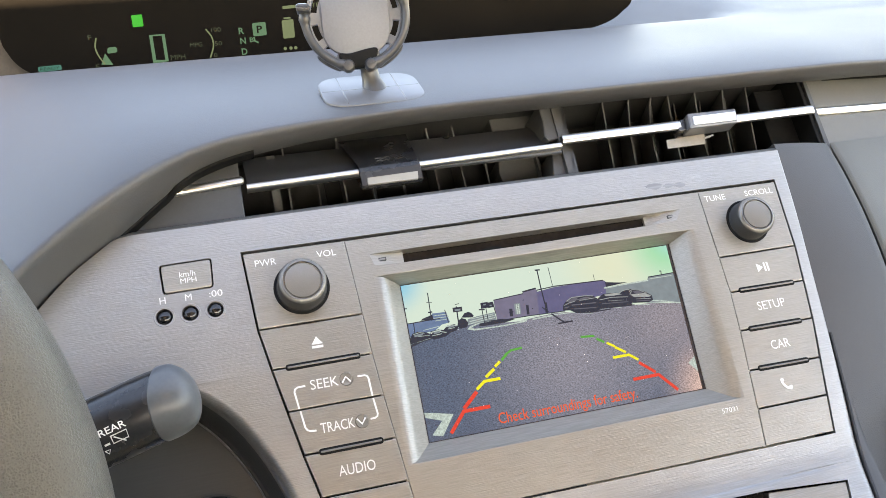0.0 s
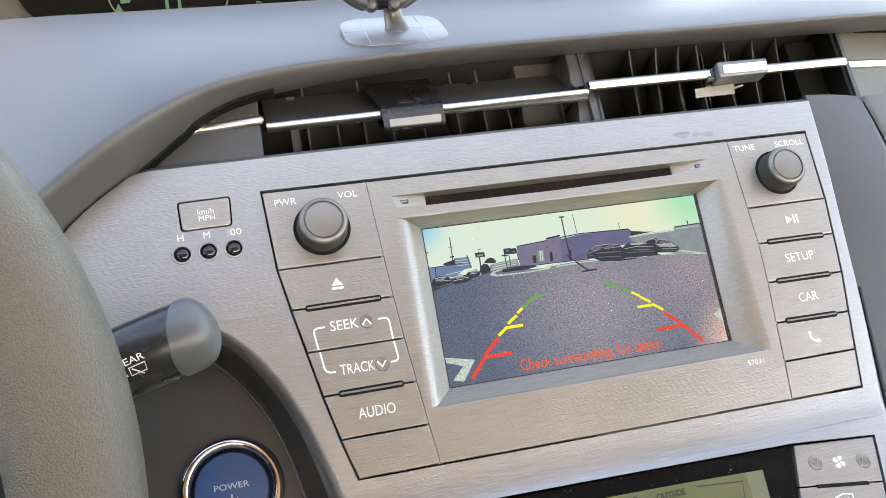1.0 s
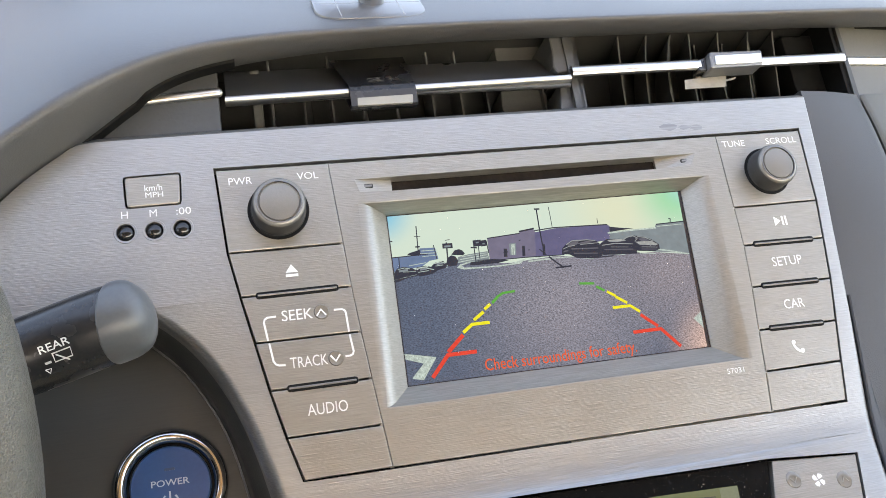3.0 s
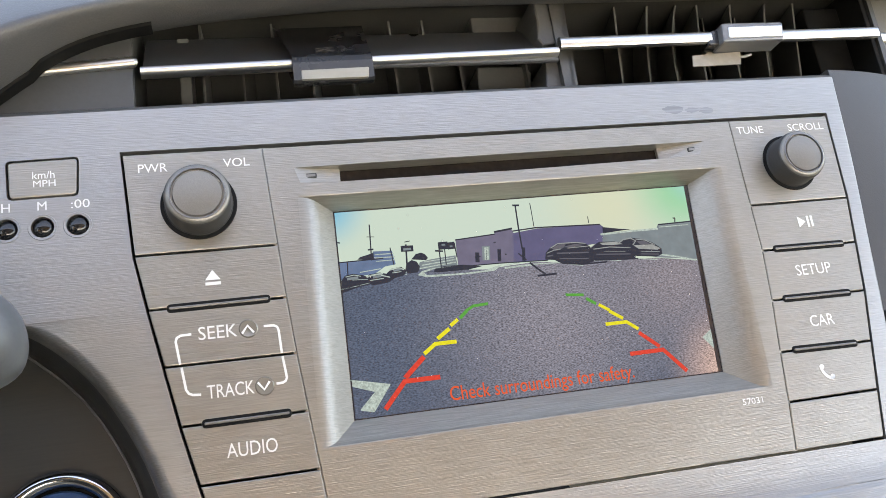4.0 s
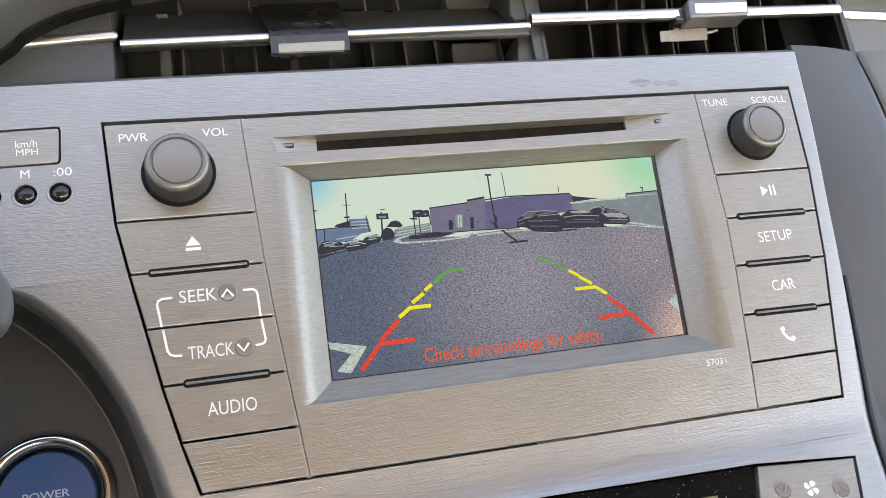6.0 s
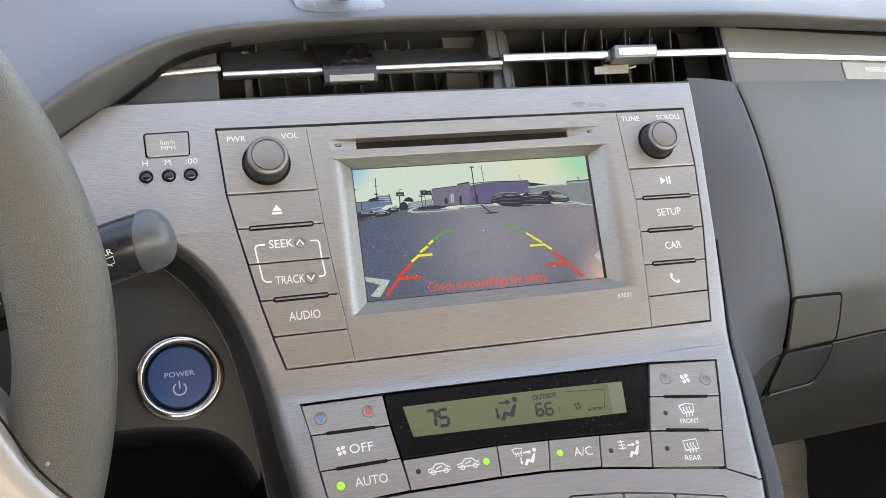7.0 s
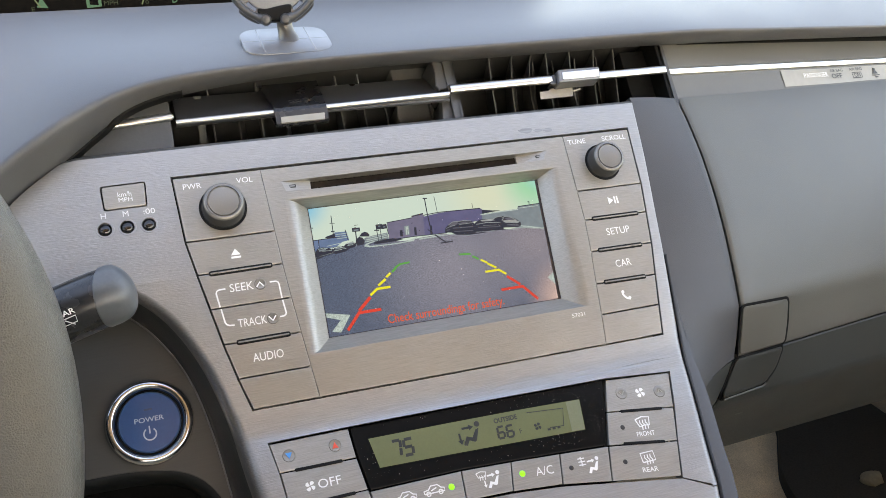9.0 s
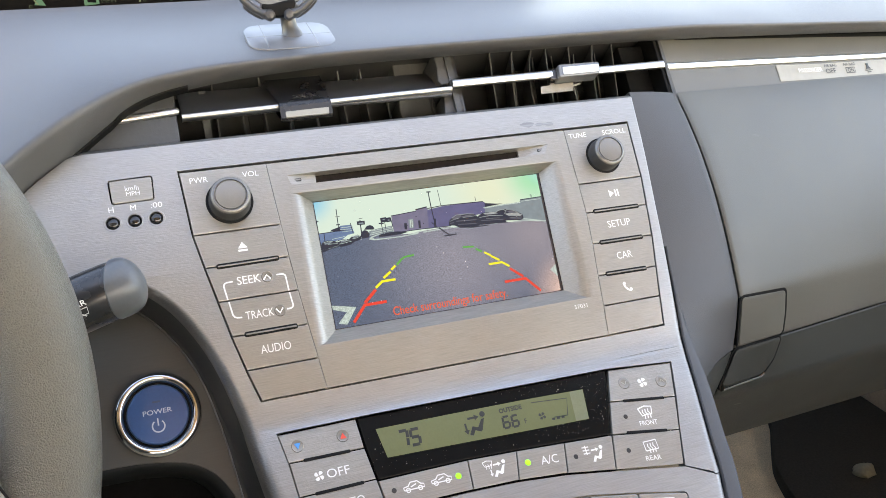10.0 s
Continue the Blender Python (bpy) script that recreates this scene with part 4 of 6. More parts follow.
for line, wide in (([(0.489, 0.039), (0.489, 0.157), (0.491, 0.271)], 0.75), ([(0.482, 0.039), (0.499, 0.041)], 0.9), ([(0.531, 0.033), (0.532, 0.08), (0.533, 0.159)], 0.4), ([(0.09, 0.081), (0.086, 0.26)], 0.6), ([(0.08, 0.141), (0.099, 0.144)], 0.35), ([(0.08, 0.206), (0.093, 0.206)], 0.8), ([(0.179, 0.197), (0.175, 0.329)], 0.8), ([(0.176, 0.183), (0.19, 0.18)], 0.4), ([(0.265, 0.201), (0.265, 0.337)], 0.55), ([(0.28, 0.219), (0.279, 0.315)], 0.5), ([(0.308, 0.211), (0.31, 0.283)], 0.5), ([(0.137, 0.206), (0.142, 0.291)], 0.5), ([(0.691, 0.13), (0.691, 0.165)], 0.4), ([(0.944, 0.178), (0.95, 0.178), (0.948, 0.199)], 0.6), ([(-0.007, 0.154), (0.01, 0.16)], 0.6), ([(0.001, 0.146), (0.001, 0.177)], 0.4), ([(0.479, 0.293), (0.498, 0.329)], 0.7), ([(0.495, 0.267), (0.491, 0.329)], 1.6)):
    draw("picture_pole", line, 0.75 * wide, C_DARK, 8)
for line, wide in (([(0.168, 0.216), (0.194, 0.218)], 2.2), ([(0.27, 0.218), (0.286, 0.218)], 2.8), ([(0.292, 0.222), (0.305, 0.221)], 2.6), ([(0.255, 0.241), (0.274, 0.246)], 0.6)):
    draw("picture_sign", line, wide, C_DARK, 8.5)
for line, wide in (([(0.172, 0.22), (0.19, 0.22)], 0.8), ([(0.274, 0.214), (0.282, 0.214)], 0.6), ([(0.295, 0.225), (0.301, 0.225)], 0.6)):
    draw("picture_sign_face", line, wide, C_PALE, 9)
for line, wide in (([(0.298, 0.583), (0.316, 0.555)], 1.2), ([(0.315, 0.553), (0.336, 0.533), (0.375, 0.529)], 1.0), ([(0.594, 0.526), (0.642, 0.535)], 1.0), ([(0.65, 0.556), (0.673, 0.585)], 1.1)):
    draw("guide_line", line, wide, C_GREEN, 10)
for line, wide in (([(0.271, 0.615), (0.289, 0.591)], 1.25), ([(0.233, 0.67), (0.264, 0.632)], 1.35), ([(0.194, 0.734), (0.224, 0.695), (0.278, 0.695)], 1.35), ([(0.683, 0.594), (0.708, 0.624)], 1.15), ([(0.71, 0.632), (0.743, 0.673)], 1.25), ([(0.694, 0.694), (0.753, 0.694), (0.782, 0.734)], 1.25)):
    draw("guide_line", line, wide, C_YELLOW, 10)
for line, wide in (([(0.139, 0.834), (0.189, 0.752)], 1.7), ([(0.081, 0.964), (0.135, 0.852), (0.224, 0.852)], 1.6), ([(0.785, 0.757), (0.835, 0.833)], 1.45), ([(0.75, 0.854), (0.845, 0.853), (0.902, 0.968)], 1.5)):
    draw("guide_line", line, wide, C_RED, 10)
patch("picture_arrow", [(-0.003, 0.816), (0.098, 0.859), (0.051, 0.971), (0.018, 0.955), (0.058, 0.883), (-0.004, 0.848)], C_LINE, 9)
for line, wide in (([(-0.003, 0.816), (0.097, 0.858), (0.051, 0.971), (0.02, 0.957)], 0.4),):
    draw("picture_arrow_edge", line, wide, C_LINE, 9.4)
patch("picture_arrow", [(1.012, 0.779), (0.967, 0.816), (1.008, 0.878)], C_LINE, 9)
part("picture_caption", lettering("Check surroundings for safety.", -1.8, -32.4, 6.4, 7.69, 67, turn=-0.2, thick=0.02, bold=0.004), C_TEXT, screen)

# dust on the glass
random.seed(21)
DUST = mat("pale_dust", (0.24, 0.23, 0.22), 0.9)
bm = bmesh.new()
for k in range(80):
    x, z = on_screen(random.uniform(0.01, 0.99), random.uniform(0.01, 0.99))
    w = 0.06 + 0.16 * random.random() ** 3
    a = random.random() * 3
    prism([(x + w * math.cos(a + q), z + w * (0.6 + random.random()) * math.sin(a + q)) for q in (0, 1.3, 2.6, 3.9, 5.2)], 7.66, 7.7, 0, bm)
tagged(part("dust", bm, DUST, screen, "scattered pale dust specks"), kind="stuff")

# ---- climate panel ----
climate = thing("climate_panel", "grey climate control panel with an olive display and buttons", "control panel", (0, -8, -110))
glass = [(-67.6, -84.2), (0, -84.8), (73.6, -86.2), (68.2, -103.6), (62.2, -119.9), (35, -118.2), (8, -116.7), (-18, -115.5), (-64.6, -115.4), (-66.8, -99)]
window = part("display_window", lay(prism(glass, 1.0, 5, 0.4)), GLOSS, climate, "gloss black display window with dust")
lcd = part("display", lay(prism([(-59.8, -91.1), (-20, -91.6), (20, -92.4), (56.5, -93.6), (53.8, -109.7), (20, -108.6), (-20, -107.2), (-57.5, -106.1)], 0.8, 1.2)), LCD, window, "lit olive display")
part("display_end", lay(prism([(48.4, -93.5), (56.3, -93.75), (53.7, -109.5), (46.2, -109.2)], 0.74, 0.9)), mat("pale_lcd_glass", (0.135, 0.144, 0.088), 0.25, 0, 0.05, 900, spec=0.25), window, "paler end of the display")
Y0 = 0.8


def segment(bm):
    part("segment", lay(bm), LCD_INK, lcd, "dark display segment")


def digit(lit, x, z, w, h, thick):
    """A seven-segment figure; the segments run a to g."""
    hw, hh, lean = w / 2, h / 2, 0.13
    ends = {"a": (-hw, hh, hw, hh), "b": (hw, hh, hw, 0), "c": (hw, 0, hw, -hh), "d": (-hw, -hh, hw, -hh), "e": (-hw, 0, -hw, -hh), "f": (-hw, hh, -hw, 0), "g": (-hw, 0, hw, 0)}
    for name in lit:
        x0, z0, x1, z1 = ends[name]
        n = 0.06
        pts = [(x0 + (x1 - x0) * t, z0 + (z1 - z0) * t) for t in (n, 1 - n)]
        segment(ribbon([(x + u + lean * v, z + v) for u, v in pts], thick, Y0))


digit("abc", -47.2, -98.7, 4.4, 7.8, 1.55)
digit("acdfg", -41.0, -99.0, 4.4, 7.8, 1.55)
digit("acdefg", 8.2, -101.9, 3.4, 5.8, 1.15)
digit("acdefg", 13.2, -102.2, 3.4, 5.8, 1.15)
segment(lettering("OUTSIDE", 12.6, -95.6, 2.6, Y0, 13, bold=0.035))
segment(lettering("F", 18.8, -103.3, 2.4, Y0))
segment(ribbon([(25, -94.8), (45.6, -96.4), (42.8, -105.3), (35, -104.8)], 0.45, Y0))
for x in (33.4, 36.2, 39.0):
    segment(ribbon([(x, -105.6), (x + 1.7, -105.7)], 1.1, Y0))


def seat_icon(x, z, s, y, bm):
    """A seated shape in plain strokes with an air arrow."""
    prism([(x + dx * s, z + dz * s) for dx, dz in ((2.9, 0.9), (1.9, 0.6), (0.5, -1.3), (-1.0, -0.7), (-2.4, -2.9), (-1.4, -3.2), (-0.5, -1.9), (0.9, -2.6), (1.5, -2.3))], y - 0.12, y, 0, bm)
    prism(disc(x + 2.7 * s, z + 2.0 * s, 0.8 * s, 10), y - 0.12, y, 0, bm)
    ribbon([(x - 1.8 * s, z + 1.5 * s), (x + 0.4 * s, z + 1.5 * s)], 0.6 * s, y, bm)
    prism([(x + 0.2 * s, z + 0.7 * s), (x + 1.5 * s, z + 1.5 * s), (x + 0.2 * s, z + 2.3 * s)], y - 0.12, y, 0, bm)


def down_arrow(x, z, s, y, bm):
    ribbon([(x, z + 1.6 * s), (x, z - 0.6 * s)], 0.6 * s, y, bm)
    prism([(x - 0.9 * s, z - 0.5 * s), (x + 0.9 * s, z - 0.5 * s), (x, z - 1.8 * s)], y - 0.12, y, 0, bm)


def fan_icon(x, z, r, y, bm):
    for k in range(4):
        a = math.pi / 4 + k * math.pi / 2
        prism([(x + q * r * math.cos(a + w), z + q * r * math.sin(a + w)) for q, w in ((0.14, 0.2), (0.6, -0.35), (0.98, -0.3), (1.06, 0.1), (0.98, 0.5), (0.7, 0.75), (0.4, 0.8))], y - 0.12, y, 0, bm)


def screen_icon(x, z, s, y, bm, front):
    if front:
        pts = [(x - 3.2 * s, z + 1.6 * s), (x, z + 2.3 * s), (x + 3.2 * s, z + 1.6 * s), (x + 2.2 * s, z - 1.6 * s), (x, z - 1.2 * s), (x - 2.2 * s, z - 1.6 * s), (x - 3.2 * s, z + 1.6 * s)]
    else:
        pts = [(x - 3 * s, z - 1.8 * s), (x - 3 * s, z + 2 * s), (x + 3 * s, z + 2 * s), (x + 3 * s, z - 1.8 * s), (x - 3 * s, z - 1.8 * s)]
    ribbon(pts, 0.5 * s, y, bm)
    for d in (-1.3, 0, 1.3):
        ribbon([(x + d * s, z - 3.0 * s), (x + (d + 0.35) * s, z - 1.2 * s), (x + (d - 0.3) * s, z - 0.2 * s), (x + d * s, z + 1.0 * s)], 0.45 * s, y, bm)


def car_icon(x, z, s, y, bm):
    ribbon([(x - 4.4 * s, z - 1.1 * s), (x - 4.6 * s, z + 0.1 * s), (x - 2.4 * s, z + 0.5 * s), (x - 1.2 * s, z + 1.9 * s), (x + 1.8 * s, z + 1.9 * s), (x + 3.2 * s, z + 0.5 * s), (x + 4.5 * s, z + 0.2 * s), (x + 4.5 * s, z - 1.1 * s), (x - 4.4 * s, z - 1.1 * s)], 0.5 * s, y, bm)
    for d in (-2.7, 2.7):
        ribbon([(x + d * s + 0.9 * s * math.cos(t), z - 1.2 * s + 0.9 * s * math.sin(t)) for t in (2 * math.pi * k / 10 for k in range(11))], 0.45 * s, y, bm)
    ribbon([(x - 1.4 * s, z - 0.1 * s), (x + 1.2 * s, z + 0.8 * s)], 0.5 * s, y, bm)


for icon, x, z, size in ((seat_icon, -8.4, -98.8, 1.9), (down_arrow, -13.8, -100.8, 1.7), (fan_icon, 28.6, -102.8, 2.0)):
    bm = bmesh.new()
    icon(x, z, size, Y0, bm)
    segment(bm)
bm = bmesh.new()
for k in range(1100):
    x, z = random.uniform(-66, 72), random.uniform(-119, -85)
    if -59 < x < 56 and -108 < z < -92 or z < -114 - 0.03 * (x + 20) or x > 74 + 0.34 * (z + 86) or (random.random() > 0.35 and x < 20):
        continue
    w = 0.06 + 0.2 * random.random() ** 4
    a = random.random() * 3
    prism([(x + w * math.cos(a + q), z + w * (0.5 + random.random()) * math.sin(a + q)) for q in (0, 1.3, 2.6, 3.9, 5.2)], 0.93, 0.97, 0, bm)
tagged(part("dust", lay(bm), DUST, window, "scattered pale dust specks"), kind="stuff")
CELLS = {
    "temperature_button": [(-107.6, -84.3), (-68.8, -84.2), (-68.0, -98.7), (-105.3, -98.3)],
    "off_button": [(-104.9, -98.9), (-67.9, -99.4), (-66, -114.6), (-103.5, -115.0)],
    "auto_button": [(-103.1, -115.6), (-65.9, -115.2), (-64.2, -129.6), (-101.1, -131.1)],
    "recirculation_button": [(-64.9, -116.2), (-18.7, -116.3), (-20.1, -130.3), (-63.5, -129.8)],
    "air_flow_button": [(-18.1, -116.3), (7.8, -117.5), (4.5, -131.1), (-19.5, -130.4)],
    "cooling_button": [(8.4, -117.5), (34.6, -119), (31, -133.5), (5.1, -131.3)],
    "air_direction_button": [(35.2, -119.1), (62.2, -120.8), (57.5, -137.7), (31.6, -133.7)],
    "fan_button": [(75.0, -86.6), (113.5, -89.6), (108, -108.0), (69.2, -103.3)],
    "front_demist_button": [(68.9, -103.9), (107.7, -108.6), (102.1, -125.6), (63.2, -120.3)],
    "rear_demist_button": [(63.0, -121), (101.9, -126.2), (96.2, -143.3), (58.1, -137.9)],
}
cells = {k: part(k, lay(prism(v, 0, 6, 0.35)), RADIO, climate) for k, v in CELLS.items()}
for x0, z0, x1, z1 in ((-98, -98.6, -74.8, -98.9), (-96, -115.2, -72, -115), (76.6, -104.6, 101, -107.6), (71.4, -121.2, 95, -124.7)):
    bm = lay(prism(rounded([(x0, z0 - 0.8), (x1, z1 - 0.8), (x1, z1 + 0.8), (x0, z0 + 0.8)], 0.7, 3), -0.35, 2, 0.2))
    part("finger_bar", bm, BLACK, climate, "black raised finger bar", smooth=True)


def prints(cell, bm, material=PRINT):
    part("print", lay(bm), material, cells[cell])


def lamp(cell, x, z, r, lit):
    part("indicator", lay(lathe([(r, 0.05), (r * 0.9, -0.12), (0, -0.2)], x, z, 14)), GREEN_LED if lit else DARK_LED, cells[cell], "lit green indicator" if lit else "unlit indicator", smooth=True)


bm = lettering("OFF", -83, -107.3, 4.2, 0, 11.2)
fan_icon(-92.4, -107.4, 2.4, 0, bm)
prints("off_button", bm)
prints("auto_button", lettering("AUTO", -81, -122.5, 4.2, 0, 15.2))
lamp("auto_button", -95.2, -123, 1.9, True)
for x, z, m, s in ((-99.5, -91.2, BLUE_PRINT, -1), (-76.8, -90.9, RED, 1)):
    part("dimple", lay(lathe([(3.2, 0), (2.8, -0.35), (1.6, -0.25), (0, -0.1)], x, z, 20)), DIMPLE, cells["temperature_button"], "glossy raised dot", smooth=True)
    prints("temperature_button", prism([(x - 1.6, z - 1.4 * s), (x + 1.6, z - 1.4 * s), (x, z + 1.6 * s)], -0.5, -0.3), m)
for x, z in ((81.1, -95.2), (103.4, -98.5)):
    part("dimple", lay(lathe([(3.4, 0), (2.9, -0.35), (1.6, -0.25), (0, -0.1)], x, z, 20)), DIMPLE, cells["fan_button"], "glossy raised dot", smooth=True)
    up = 1 if x > 90 else -1
    prints("fan_button", ribbon([(x - 1.5, z - 0.9 * up), (x, z + 1.1 * up), (x + 1.5, z - 0.9 * up)], 0.45, -0.35), LABEL)
bm = bmesh.new()
fan_icon(92, -96.9, 2.7, 0, bm)
prints("fan_button", bm)
bm = bmesh.new()
car_icon(-48.7, -122.2, 1.15, 0, bm)
car_icon(-34.3, -122, 1.15, 0, bm)
prints("recirculation_button", bm)
lamp("recirculation_button", -58.7, -122.1, 1.3, False)
lamp("recirculation_button", -25.4, -122.5, 1.6, True)
bm = bmesh.new()
seat_icon(-4, -123.2, 1.3, 0, bm)
down_arrow(-8.2, -124.8, 1.0, 0, bm)
ribbon([(-11.6, -119.2), (-9.2, -118.6), (-6.4, -119.2), (-7.2, -121.4), (-10.8, -121.4), (-11.6, -119.2)], 0.45, 0, bm)
for q in (-10.2, -8.9, -7.6):
    ribbon([(q, -120.4), (q + 0.3, -121.6), (q, -122.8)], 0.35, 0, bm)
prints("air_flow_button", bm)
prints("cooling_button", lettering("A/C", 24, -125, 4.3, 0, 9.6, turn=-4))
lamp("cooling_button", 12.1, -124.1, 1.6, True)
bm = bmesh.new()
seat_icon(50.2, -127.6, 1.3, 0, bm)
for d in (-2.4, -0.8, 0.8):
    ribbon([(43.2, -124.2 + d), (47.0, -124.4 + d)], 0.55, 0, bm)
ribbon([(45.1, -122.6), (45.0, -127.4)], 0.55, 0, bm)
prints("air_direction_button", bm)
lamp("air_direction_button", 38.6, -126.9, 1.3, False)
bm = bmesh.new()
screen_icon(87, -112.6, 1.3, 0, bm, True)
lettering("FRONT", 86, -118.6, 2.5, 0, 10.5, bm=bm, turn=-6, bold=0.01)
prints("front_demist_button", bm)
lamp("front_demist_button", 74.4, -112.9, 1.3, False)
bm = bmesh.new()
screen_icon(82, -130.4, 1.25, 0, bm, False)
lettering("REAR", 80.8, -136.7, 2.5, 0, 9, bm=bm, turn=-7, bold=0.01)
prints("rear_demist_button", bm)
lamp("rear_demist_button", 68.6, -130.2, 1.3, False)

# ---- drive mode buttons ----
modes = thing("drive_mode_panel", "grey panel with three drive mode buttons", "control panel", (50, -20, -160))
for words, pts, x, z, w, turn in (("EV", [(11, -144.8), (37.6, -147.4), (35.5, -176), (7.5, -174)], 23.1, -153, 8, -6), ("ECO", [(38.2, -147.5), (63.9, -151.9), (60, -180), (36.1, -176.2)], 49.4, -154.6, 10.4, -10), ("PWR", [(64.5, -152), (91, -157.5), (86.4, -185), (60.6, -180.2)], 76.3, -160.4, 10.4, -11)):
    b = part("mode_button", lay(prism(rounded(pts, 1.2, 2), -0.3, 6, 0.5)), RADIO, modes)
    c, k = math.cos(radians(turn)), math.sin(radians(turn))

    def at(u, v):
        return (x + u * c - v * k, z + u * k + v * c)

    frame_pts = [at(-w / 2 - 1.3, 3.6), at(w / 2 + 1.3, 3.6), at(w / 2 + 1.3, -7.2), at(-w / 2 - 1.3, -7.2)]
    if words == "PWR":
        part("print", lay(prism(rounded(frame_pts, 0.8, 2), -0.42, -0.3)), PRINT, b)
    elif words == "EV":
        part("print", lay(ribbon(frame_pts + frame_pts[:2], 0.6, -0.3)), PRINT, b)
        part("print", lay(prism([at(-w / 2 - 1, -3.4), at(w / 2 + 1, -3.4), at(w / 2 + 1, -7), at(-w / 2 - 1, -7)], -0.42, -0.3)), PRINT, b)
    else:
        part("print", lay(prism([at(-4, -8), at(4, -8), at(4, -9.2), at(-4, -9.2)], -0.42, -0.3)), KNOB_SIDE, b, "dark lamp window")
    y = -0.45
    ink = TRIM_DARK if words == "PWR" else PRINT
    part("print", lay(lettering(words, *at(0, 0.4), 4.2, y, w, turn=turn, slant=0.15 if words == "EV" else 0, bold=0.015)), ink, b)
    part("print", lay(lettering("MODE", *at(0, -5.2), 2.4, y, w * 0.82, turn=turn, bold=0.01)), PRINT if words == "ECO" else TRIM_DARK, b)

# ---- air vents ----
vents = []


def fins(parent, marks, lean, z0, z1, y0=32, y1=56, half=0.45):
    """Upright fins, each by its x at the foot, the middle and the top."""
    for low, mid, high in marks:
        rows = []
        for k in range(7):
            t = k / 6
            x = low * (1 - t) * (1 - 2 * t) + 4 * mid * t * (1 - t) + high * t * (2 * t - 1)
            z = z0 + (z1 - z0) * t
            rows.append([(x - half, y0, z), (x + half, y0, z), (x + half + lean, y1, z), (x - half + lean, y1, z), (x - half, y0, z)])
        part("fin", sheet(rows), VENT_GREY, parent, "upright vent fin")


left_vent = thing("air_vent", "dark open air vent with a tilted flap and chrome edge", "air vent", (-50, 20, 98), "dashboard vents")
bm = holed([(-133, 68), (34, 68), (38, 132), (-131, 132)], [[(-129.8, 80), (30.5, 81.5), (30.5, 128), (-129.2, 128)]], 46)
bmesh.ops.translate(bm, verts=bm.verts, vec=(0, 12, 0))
part("housing", bm, VENT_DARK, left_vent)
part("back", prism([(-140, 70), (40, 70), (40, 135), (-140, 135)], 58, 60), VENT_DARK, left_vent, "black duct behind the fins")
fins(left_vent, [(x, x, x) for x in (-106.5, -79, -31.5, -17.5)], 2, 80, 125)
fins(left_vent, [(x, x + 0.6, x) for x in (-92, -65, -49, -3)], 5, 80, 122, 38, 56, 0.4)
fins(left_vent, [(-113, -113, -113)], 1, 80, 118, 30, 44, 2.0)
fins(left_vent, [(24, 24, 24)], 0, 80, 112, 31, 40)
flap = part("flap", sheet([[(x, 9.4, 93.6), (x, 9.0, 92.2), (x, 10.5, 91.6), (x, 33, 117), (x, 33, 119.5), (x, 10.4, 94.8), (x, 9.4, 93.6)] for x in (-126.6, -90, -40, 0, 28.8)]), FLAP, left_vent, "dusty dark flap", bevel=0.4)
for x0, x1, za, zb in ((-127.2, -75, 92.2, 93.2), (-45.8, 29, 93.6, 95.0)):
    part("chrome_edge", sheet([[(x, 11, z + 2.4), (x, 8.4, z + 2.3), (x, 7.3, z + 1.8), (x, 6.9, z + 0.9), (x, 7.0, z + 0.1), (x, 7.7, z - 0.7), (x, 9.0, z - 1.1), (x, 11, z - 1.2)] for x, z in ((x0, za), (x0 + 0.8, za), ((x0 + x1) / 2, (za + zb) / 2), (x1 - 0.8, zb), (x1, zb))]), CHROME, flap, "chrome strip", smooth=True)
tab = part("tab", sheet([[(x + e * 0.0, 8.0, 84.2 + d), (x, 6.0, 84.3 + d), (x, 4.9, 85.2 + d), (x, 4.4, 92.0 + d), (x, 5.2, 94.6 + d), (x, 7.0, 96.6 + d), (x - 2.4 * e, 31.5, 122.5 + d), (x - 2.4 * e, 33, 118), (x, 9, 86 + d)] for x, d, e in ((-75, 0.2, 1.4), (-74, 0, 1.4), (-47, 0.4, -1.2), (-45.8, 0.6, -1.2))]), STALK, flap, "dark sliding tab", bevel=0.4)
part("insert", prism(rounded([(-72.4, 85.0), (-48.2, 85.2), (-47.6, 89.2), (-72.2, 88.7)], 0.4, 2), 4.0, 6, 0.2), LABEL, tab, "pale worn insert")
bm = ribbon([(-65.6, 98.6), (-58.6, 99.0), (-58.4, 102.4), (-65.4, 101.6), (-65.6, 98.6), (-58.4, 102.4)], 0.28, 0, thick=0.3)
ribbon([(-58.6, 99.0), (-65.4, 101.6)], 0.28, 0, bm, 0.3)
ribbon([(-56.2, 100), (-54.2, 101.4), (-54.2, 100.8), (-50.4, 101.2), (-50.4, 99.8), (-54.2, 99.4), (-54.2, 98.8), (-56.2, 100)], 0.28, 0, bm, 0.3)
for v in bm.verts:
    v.co.y += 6.8 + (v.co.z - 96.9) * 21 / 19.9
part("print", bm, KNOB, tab)
part("housing_step", prism([(5, 130), (5, 118), (8, 116.5), (29, 116), (30, 130)], 36, 56, 0.6), VENT_GREY, left_vent, "grey block in the duct")
part("housing_step", prism([(5, 78), (3, 96), (4, 104), (27, 104), (28, 78)], 35, 56, 0.6), VENT_GREY, left_vent, "grey block in the duct")
part("divider", prism([(24.4, 122), (24.6, 112), (23.6, 104), (25.4, 101), (32, 101.6), (34.4, 104), (36.4, 122)], 13, 40, 0.8), POST, left_vent, "grey post between the vents")
part("divider_cheek", prism([(33.4, 102), (35, 104), (38, 122), (36, 122)], 12, 44, 0.4), POST, left_vent)
